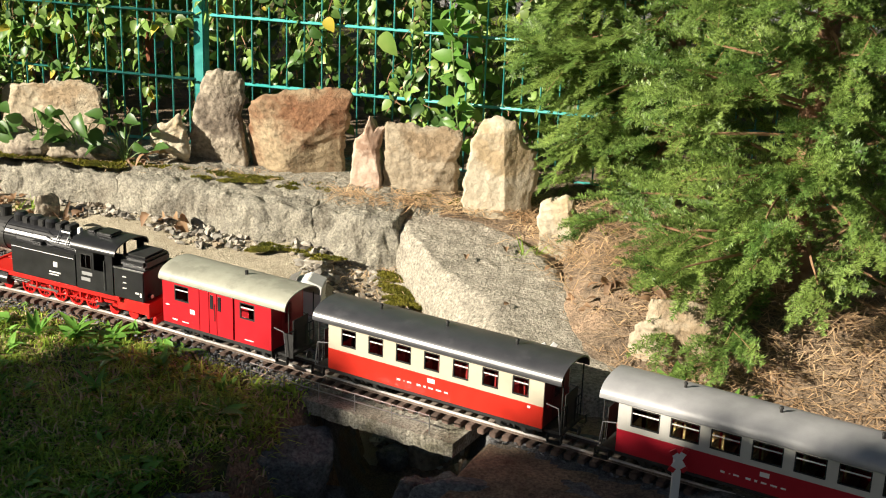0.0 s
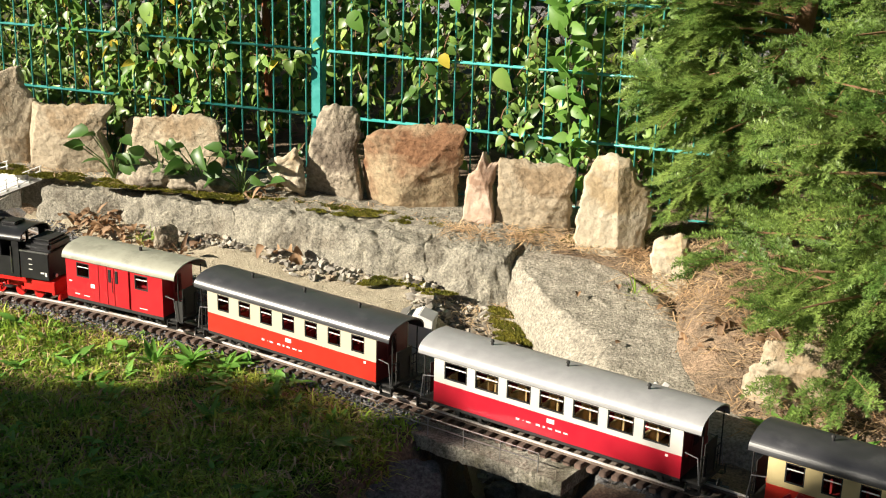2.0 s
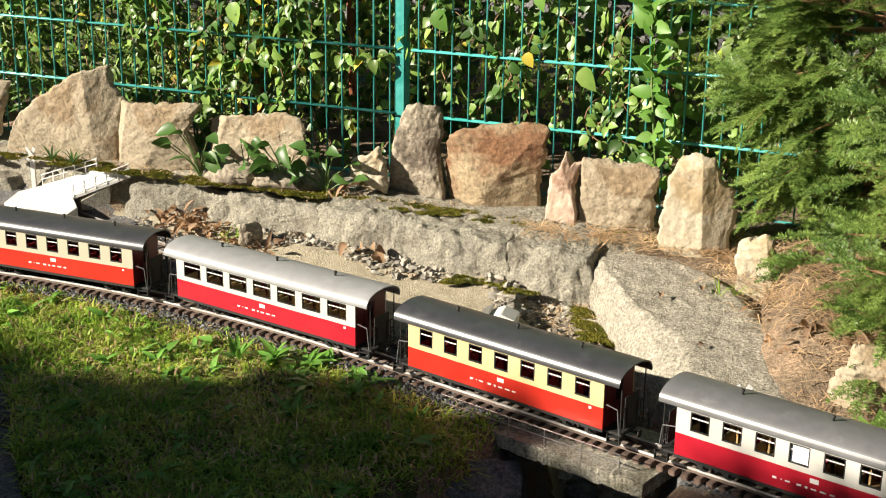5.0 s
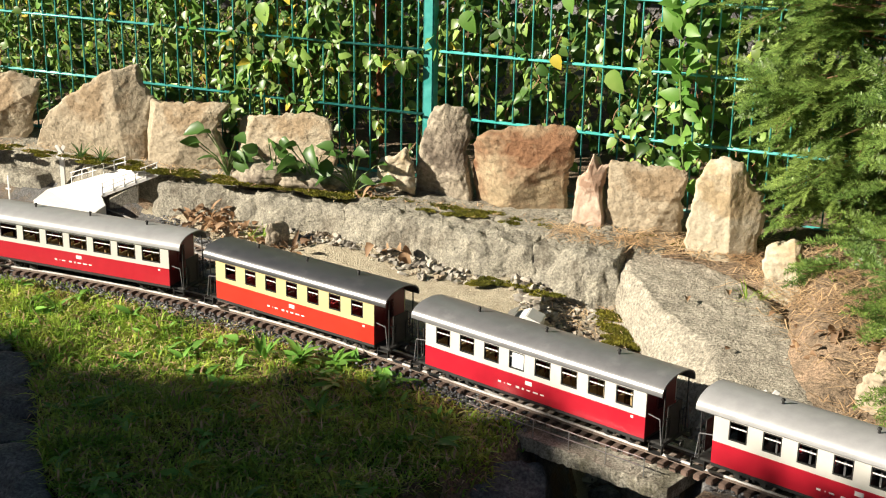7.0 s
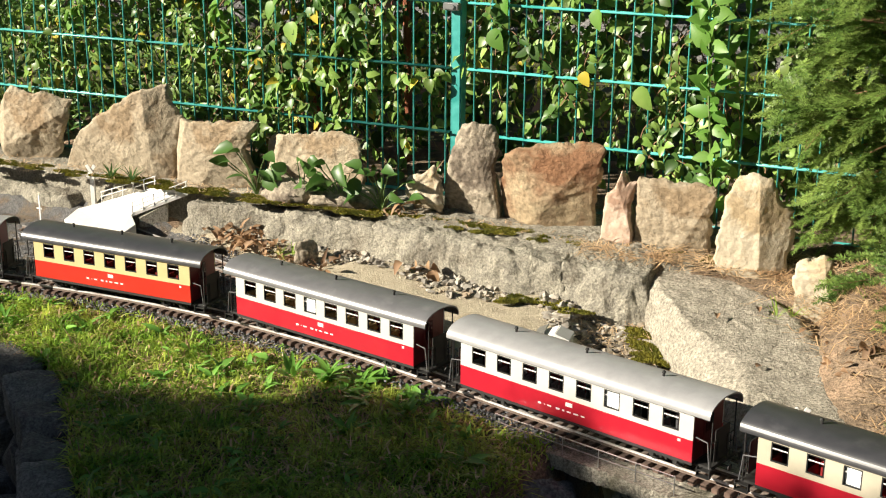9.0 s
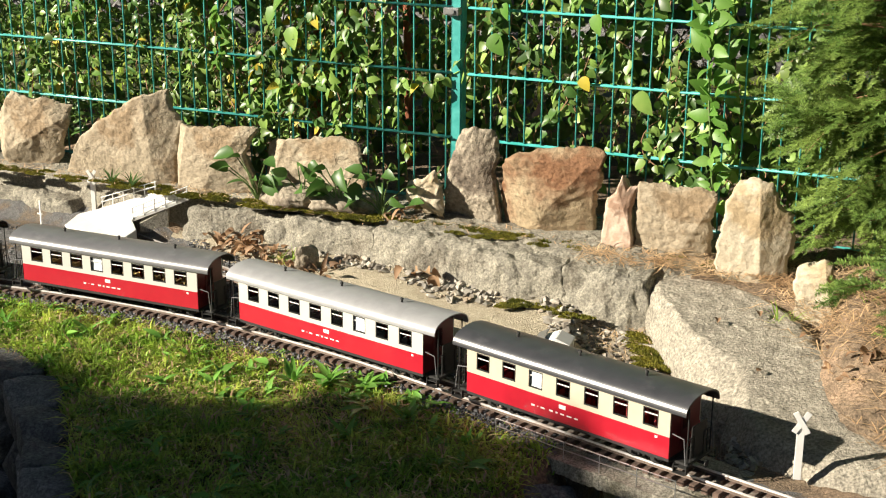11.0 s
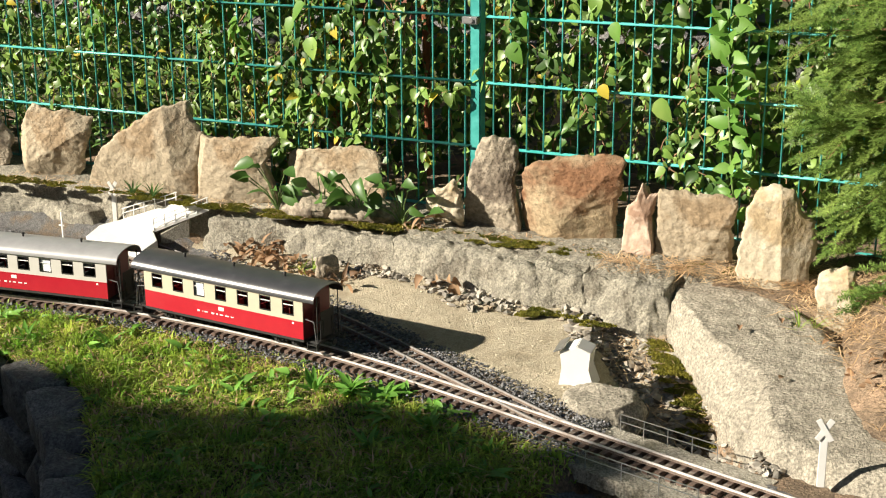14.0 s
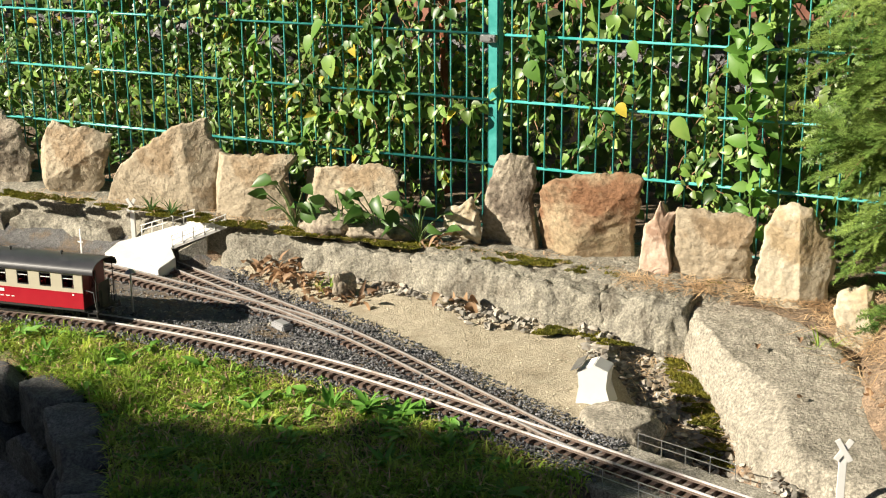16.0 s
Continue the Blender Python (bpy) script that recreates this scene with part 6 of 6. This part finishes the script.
def locomotive():
    base = tagged(new("steam_locomotive"), "black model tank locomotive with red frame, wheels and buffer beam", "locomotive")
    P = lambda name, bm, m, label="", smooth=False, up=base: part(name, bm, m, up, label, smooth)
    # frame and running plate
    P("main_frame", box(-0.240, 0.235, -0.018, 0.018, 0.020, 0.056, 0.001), M_RED_LOCO, "red frame plates")
    for s in (-1, 1):
        P("running_plate", box(-0.235, 0.165, *sorted((s * 0.020, s * 0.056)), 0.0560, 0.0600, 0.0006), M_RED_LOCO)
        P("side_sill", box(-0.165, 0.165, *sorted((s * 0.051, s * 0.0545)), 0.0490, 0.0558), M_RED_LOCO)
    P("buffer_beam", box(0.236, 0.246, -0.052, 0.052, 0.022, 0.058, 0.0015), M_RED_LOCO, "red rear buffer beam")
    P("front_beam", box(-0.252, -0.242, -0.052, 0.052, 0.026, 0.058, 0.0015), M_RED_LOCO)
    plough = box(0.2475, 0.258, -0.046, 0.046, 0.008, 0.026, 0.002)
    P("rail_guard", plough, M_RED_LOCO)
    P("rear_frame", box(0.150, 0.2355, -0.047, 0.047, 0.026, 0.0555, 0.0015), M_RED_LOCO)
    # boiler
    P("boiler", add_tube(bmesh.new(), (-0.185, 0, 0.134), (0.052, 0, 0.134), 0.040, 32), M_BLACK, smooth=False)
    P("smokebox", add_tube(bmesh.new(), (-0.238, 0, 0.134), (-0.186, 0, 0.134), 0.0415, 32), M_BLACK_MATT)
    for x in (-0.15, -0.105, -0.06, -0.015, 0.03):
        P("boiler_band", add_tube(bmesh.new(), (x - 0.0012, 0, 0.134), (x + 0.0012, 0, 0.134), 0.0406, 32), M_STEEL if x > 0 else M_BLACK)
    ch = add_tube(bmesh.new(), (-0.212, 0, 0.170), (-0.212, 0, 0.197), 0.0125, 18, 0.0145)
    P("chimney", ch, M_BLACK_MATT)
    for x, r, h in ((-0.165, 0.017, 0.192), (-0.115, 0.018, 0.190), (-0.070, 0.017, 0.191)):
        d = add_tube(bmesh.new(), (x, 0, 0.160), (x, 0, h - 0.006), r, 18)
        add_tube(d, (x, 0, h - 0.006), (x, 0, h), r, 18, r * 0.6)
        P("dome", d, M_BLACK)
    for x in (-0.14, -0.093, -0.04, -0.012):
        P("valve_box", box(x - 0.009, x + 0.009, -0.016, 0.016, 0.168, 0.186, 0.002), M_BLACK_MATT)
    P("generator", add_tube(bmesh.new(), (-0.02, -0.022, 0.172), (0.006, -0.022, 0.172), 0.007, 12), M_BLACK)
    P("whistle", box(0.022, 0.031, -0.022, -0.012, 0.166, 0.190, 0.001), M_LETTER, "pale safety plate")
    for y, z in ((-0.036, 0.158), (-0.041, 0.148), (-0.030, 0.166)):
        P("pipe", add_path(bmesh.new(), [(-0.19, y, z), (-0.06, y, z + 0.001), (-0.04, y - 0.003, z - 0.004), (0.045, y - 0.002, z - 0.003)], 0.0013, 6), M_BLACK)
    for x in (-0.03, 0.0, 0.02):
        P("pipe", add_path(bmesh.new(), [(x, -0.015, 0.176), (x + 0.006, -0.033, 0.166), (x + 0.004, -0.042, 0.150)], 0.0016, 6), M_ROD)
    # side tanks
    for s in (-1, 1):
        P("side_tank", box(-0.150, 0.0445, *sorted((s * 0.030, s * 0.0575)), 0.0605, 0.140, 0.0025), M_BLACK)
        P("tank_rim", box(-0.150, 0.0445, *sorted((s * 0.0555, s * 0.0580)), 0.1385, 0.1410), M_BLACK)
        P("tank_filler", box(-0.09, -0.06, *sorted((s * 0.036, s * 0.052)), 0.1402, 0.147, 0.002), M_BLACK)
        P("hand_rail", add_tube(bmesh.new(), (-0.145, s * 0.0595, 0.128), (0.04, s * 0.0595, 0.128), 0.0009, 5), M_BLACK)
    y = -0.0579
    for x0, x1, z0, z1 in ((-0.022, -0.010, 0.098, 0.110), ):
        P("number_plate", box(x0, x1, y - 0.0004, y + 0.0004, z0, z1), M_LETTER, "small white plate")
    P("lettering", box(-0.035, -0.002, y - 0.0003, y + 0.0003, 0.083, 0.086), M_LETTER)
    P("lettering", box(-0.035, -0.008, y - 0.0003, y + 0.0003, 0.077, 0.0795), M_LETTER)
    # cab
    cab = P("cab", box(0.046, 0.050, -0.0575, 0.0575, 0.0605, 0.158), M_BLACK)
    for s in (-1, 1):
        ys = sorted((s * 0.0545, s * 0.0578))
        bm = box(0.0502, 0.150, ys[0], ys[1], 0.0605, 0.112)
        add_box(bm, 0.0502, 0.060, ys[0], ys[1], 0.112, 0.158)
        add_box(bm, 0.090, 0.097, ys[0], ys[1], 0.112, 0.158)
        add_box(bm, 0.060, 0.090, ys[0], ys[1], 0.146, 0.158)
        add_box(bm, 0.130, 0.150, ys[0], ys[1], 0.112, 0.158)
        P("cab_side", bm, M_BLACK)
        ye = sorted((s * 0.0579, s * 0.0588))
        bm = bmesh.new()
        for a, b, c, d in ((0.059, 0.091, 0.111, 0.113), (0.059, 0.091, 0.145, 0.147), (0.059, 0.061, 0.113, 0.145), (0.089, 0.091, 0.113, 0.145), (0.0745, 0.0755, 0.113, 0.145)):
            add_box(bm, a, b, ye[0], ye[1], c, d)
        P("window_frame", bm, M_BLACK_MATT)
        P("cab_plate", box(0.062, 0.092, *ye, 0.096, 0.104), M_ROOF_GREY, "grey number plate")
        P("cab_plate", box(0.060, 0.086, *ye, 0.082, 0.090), M_ROOF_GREY)
        P("cab_step", box(0.100, 0.124, *sorted((s * 0.048, s * 0.060)), 0.030, 0.032), M_BLACK_MATT)
        P("grab_rail", add_tube(bmesh.new(), (0.128, s * 0.060, 0.07), (0.128, s * 0.060, 0.14), 0.0012, 5), M_ROD)
    P("cab_roof", arch(bmesh.new(), 0.034, 0.160, 0.0615, 0.157, 0.026), M_BLACK)
    P("roof_hatch", box(0.075, 0.120, -0.022, 0.022, 0.1815, 0.190, 0.003), M_BLACK)
    P("roof_hatch", box(0.045, 0.066, -0.016, 0.016, 0.1805, 0.188, 0.003), M_BLACK)
    # bunker
    P("bunker", box(0.152, 0.236, -0.0575, 0.0575, 0.0605, 0.132, 0.002), M_BLACK)
    P("bunker_top", box(0.160, 0.234, -0.046, 0.046, 0.1322, 0.156, 0.006), M_BLACK)
    P("coal", add_box(bmesh.new(), 0.170, 0.226, -0.036, 0.036, 0.1562, 0.160, 0.003), M_BLACK_MATT)
    P("bunker_rim", box(0.152, 0.236, -0.0585, -0.0555, 0.1305, 0.1335), M_ROD)
    for z in (0.112, 0.098, 0.085):
        P("lettering", box(0.178, 0.188, -0.0582, -0.0576, z, z + 0.002), M_LETTER)
    P("lettering", box(0.212, 0.222, -0.0582, -0.0576, 0.078, 0.082), M_LETTER)
    P("lettering", box(0.225, 0.230, -0.0582, -0.0576, 0.072, 0.082), M_LETTER)
    for s in (-1, 1):
        lamp = P("tail_lamp", add_tube(bmesh.new(), (0.2365, s * 0.038, 0.072), (0.243, s * 0.038, 0.072), 0.006, 12), M_BLACK)
        P("lens", add_tube(bmesh.new(), (0.2435, s * 0.038, 0.072), (0.2445, s * 0.038, 0.072), 0.0048, 12), M_LETTER, up=lamp)
    # running gear
    r = 0.0205
    for k in range(5):
        driving_wheel(base, -0.130 + k * 0.048, r)
    for x in (-0.195, 0.125, 0.180):
        ws = part("wheelset", add_tube(bmesh.new(), (0, -0.024, 0), (0, 0.024, 0), 0.0025, 8), M_BLACK_MATT, base, at=pose(x, 0, 0.0135))
        for s in (-1, 1):
            part("wheel", add_tube(bmesh.new(), (0, s * 0.021, 0), (0, s * 0.027, 0), 0.0135, 18), M_RED_LOCO, ws)
    for s in (-1, 1):
        rod = part("coupling_rod", box(-0.135, 0.067, *sorted((s * 0.0300, s * 0.0318)), -0.002, 0.002, 0.0005), M_RED_LOCO, base, "red coupling rod")
        DRIVE.append((rod, 0.0, r, "rod"))
        cyl = P("cylinder", add_tube(bmesh.new(), (-0.222, s * 0.042, 0.034), (-0.172, s * 0.042, 0.034), 0.0135, 18), M_BLACK)
        P("valve_chest", add_tube(bmesh.new(), (-0.220, s * 0.042, 0.052), (-0.174, s * 0.042, 0.052), 0.008, 14), M_BLACK)
        P("slide_bar", box(-0.172, -0.110, *sorted((s * 0.039, s * 0.043)), 0.0385, 0.0410), M_ROD)
        P("piston_rod", add_tube(bmesh.new(), (-0.172, s * 0.041, 0.034), (-0.12, s * 0.041, 0.034), 0.0013, 6), M_ROD)
        P("main_rod", box(-0.12, -0.034, *sorted((s * 0.0345, s * 0.0362)), 0.024, 0.0285), M_ROD)
        P("valve_link", box(-0.112, -0.106, *sorted((s * 0.037, s * 0.040)), 0.030, 0.0555), M_RED_LOCO)
        P("valve_rod", add_tube(bmesh.new(), (-0.172, s * 0.040, 0.050), (-0.06, s * 0.038, 0.046), 0.0013, 6), M_ROD)
        P("return_crank", add_tube(bmesh.new(), (-0.034, s * 0.038, 0.021), (-0.06, s * 0.0385, 0.046), 0.0013, 6), M_ROD)
        P("sand_pipe", add_path(bmesh.new(), [(0.005, s * 0.046, 0.056), (0.004, s * 0.045, 0.030), (0.014, s * 0.030, 0.008)], 0.0012, 5), M_RED_LOCO)
        for x in (-0.09, -0.02, 0.04, 0.10):
            P("hanger", box(x, x + 0.004, *sorted((s * 0.040, s * 0.046)), 0.030, 0.0555), M_RED_LOCO)
    bm = add_tube(bmesh.new(), (0.246, 0, 0.024), (0.266, 0, 0.024), 0.003, 8)
    P("coupling", bm, M_BLACK_MATT)
    return base


def baggage_car():
    base = tagged(new("baggage_car"), "bright red model baggage car with olive grey roof and sliding door", "railway car")
    L, plat = 0.297, 0.040
    part("underframe", box(-L / 2, L / 2 + plat, -0.040, 0.040, 0.024, Z_BODY - 0.0101, 0.001), M_BLACK_MATT, base)
    part("sole_bar", box(-L / 2, L / 2, -HALF + 0.001, HALF - 0.001, Z_BODY - 0.008, Z_BODY - 0.0002), M_BLACK_MATT, base)
    for s in (-1, 1):
        ops = [(-0.095, 0.040, 0.092, 0.129), (0.085, 0.040, 0.092, 0.129)]
        side_wall(base, L, s, Z_BELT, Z_BODY, Z_EAVE + 0.002, ops, M_RED, "side_wall")
        for x, w, a, b in ops:
            window_unit(base, x, s, w - 0.0004, b - a - 0.0004, (a + b) / 2, False, True)
        ys = sorted((s * (HALF + 0.0002), s * (HALF + 0.0022)))
        door = part("sliding_door", box(-0.045, 0.050, ys[0], ys[1], Z_BODY + 0.002, Z_EAVE - 0.003, 0.0006), M_RED, base)
        y2 = sorted((s * (HALF + 0.0023), s * (HALF + 0.0034)))
        for x in (-0.0445, -0.018, 0.0035, 0.048):
            part("door_stile", box(x - 0.0012, x + 0.0012, y2[0], y2[1], Z_BODY + 0.003, Z_EAVE - 0.004), M_RED, door)
        for x in (-0.009, 0.012):
            part("door_pane", box(x - 0.004, x + 0.004, y2[0], y2[1] - 0.0006 * (s > 0), 0.096, 0.128), M_BLACK, door)
        part("hand_rail", add_tube(bmesh.new(), (0.0, s * (HALF + 0.004), 0.07), (0.0, s * (HALF + 0.004), 0.11), 0.0009, 5), M_BLACK_MATT, door)
    yb = -HALF - 0.0004
    for x, z, w, h in ((-0.065, 0.075, 0.013, 0.010), (-0.135, 0.078, 0.010, 0.003), (-0.085, 0.046, 0.018, 0.002), (-0.115, 0.047, 0.014, 0.003), (0.09, 0.046, 0.024, 0.002)):
        part("lettering", box(x - w / 2, x + w / 2, yb - 0.0003, yb + 0.0003, z - h / 2, z + h / 2), M_LETTER, base)
    part("end_wall", box(-L / 2, -L / 2 + 0.003, -HALF + 0.0032, HALF - 0.0032, Z_BODY, Z_EAVE + 0.018), M_RED, base)
    r = part("roof", arch(bmesh.new(), -L / 2 - 0.006, L / 2 + plat, HALF + 0.006, Z_EAVE, 0.032), M_ROOF_OLIVE, base)
    part("roof_vent", add_tube(bmesh.new(), (0.04, 0, Z_EAVE + 0.030), (0.04, 0, Z_EAVE + 0.040), 0.004, 8), M_BLACK_MATT, r)
    platform_end(base, L, 1, plat, M_RED, M_ROOF_OLIVE)
    part("side_sheet", box(L / 2 + 0.028, L / 2 + 0.050, -0.0475, -0.0462, Z_BODY - 0.01, Z_BELT, 0.0004), M_BLACK_MATT, base)
    part("coupling", add_tube(bmesh.new(), (-L / 2 - 0.02, 0, 0.022), (-L / 2 + 0.01, 0, 0.022), 0.003, 8), M_BLACK_MATT, base)
    for x in (-0.085, 0.085):
        bogie(base, x)
    return base


CARS = []      # (thing, its middle measured from the train's datum, distance of its bogies from its middle)
CARS.append((locomotive(), -1.236, 0.14))
CARS.append((baggage_car(), -0.787, 0.10))
CARS.append((coach("model coach, cream over orange-red, dark roof, platforms at both ends", 0.492, 7, 0.036, M_ORANGE_RED, M_CREAM, M_ROOF_DARK, M_SEAT), -0.246, 0.17))
CARS.append((coach("model coach, ivory over crimson, wide windows, light grey roof", 0.560, 7, 0.056, M_CRIMSON, M_IVORY, M_ROOF_GREY, M_SEAT_WOOD), 0.431, 0.2))
CARS.append((coach("model coach, yellow cream over orange-red, dark roof", 0.500, 7, 0.036, M_ORANGE_RED, M_YELLOW_CREAM, M_ROOF_DARK, M_SEAT), 1.125, 0.175))
CARS.append((coach("model coach, white over crimson, one whitened pane, dark grey roof", 0.562, 8, 0.040, M_CRIMSON, M_IVORY, M_ROOF_MID, M_SEAT_WOOD, blank=3), 1.817, 0.2))
CARS.append((coach("model coach, white over crimson, eight windows, light grey roof", 0.582, 8, 0.038, M_CRIMSON, M_IVORY, M_ROOF_GREY, M_ROOF_MID, blank=5), 2.536, 0.21))
CARS.append((coach("model coach at the train's end, cream over crimson, dark roof", 0.512, 7, 0.036, M_CRIMSON, M_CREAM, M_ROOF_DARK, M_SEAT, blank=2, pitch=0.0705), 3.219, 0.18))


# ---- motion of the train ----
DATUM = ((0.0, 1.022), (1.5, 0.533), (3.5, -0.136), (7.0, -1.324), (9.0, -2.019), (12.5, -3.262), (14.5, -4.005), (16.0, -4.605))


def train_s(t):
    """The train's datum along the line at t seconds: a smooth curve through the stations."""
    c = np.polyfit([a for a, _ in DATUM], [b for _, b in DATUM], 4)
    return float(np.polyval(c, t))


def motions():
    for thing, mid, half in CARS:
        rows = []
        for k in range(65):
            t = k * 0.25
            s = train_s(t) + mid
            xa, ya, _ = line_at(s - half)
            xb, yb, _ = line_at(s + half)
            rows.append((t, pose((xa + xb) / 2, (ya + yb) / 2, 0, 0, 0, math.degrees(math.atan2(yb - ya, xb - xa)))))
        walk(thing, rows)

    # driving wheels and rods of the locomotive
    steps = 206
    for k, (thing, x, z, kind) in enumerate(DRIVE):
        rows = []
        for i in range(steps + 1):
            t = 16.0 * i / steps
            a = (train_s(t) - train_s(0)) / 0.0205
            if kind == "wheel":
                rows.append((t, pose(x, 0, z, 0, math.degrees(a), 0)))
            else:
                rows.append((t, pose(x + 0.009 * math.cos(a), 0, z - 0.009 * math.sin(a))))
        walk(thing, rows)


motions()
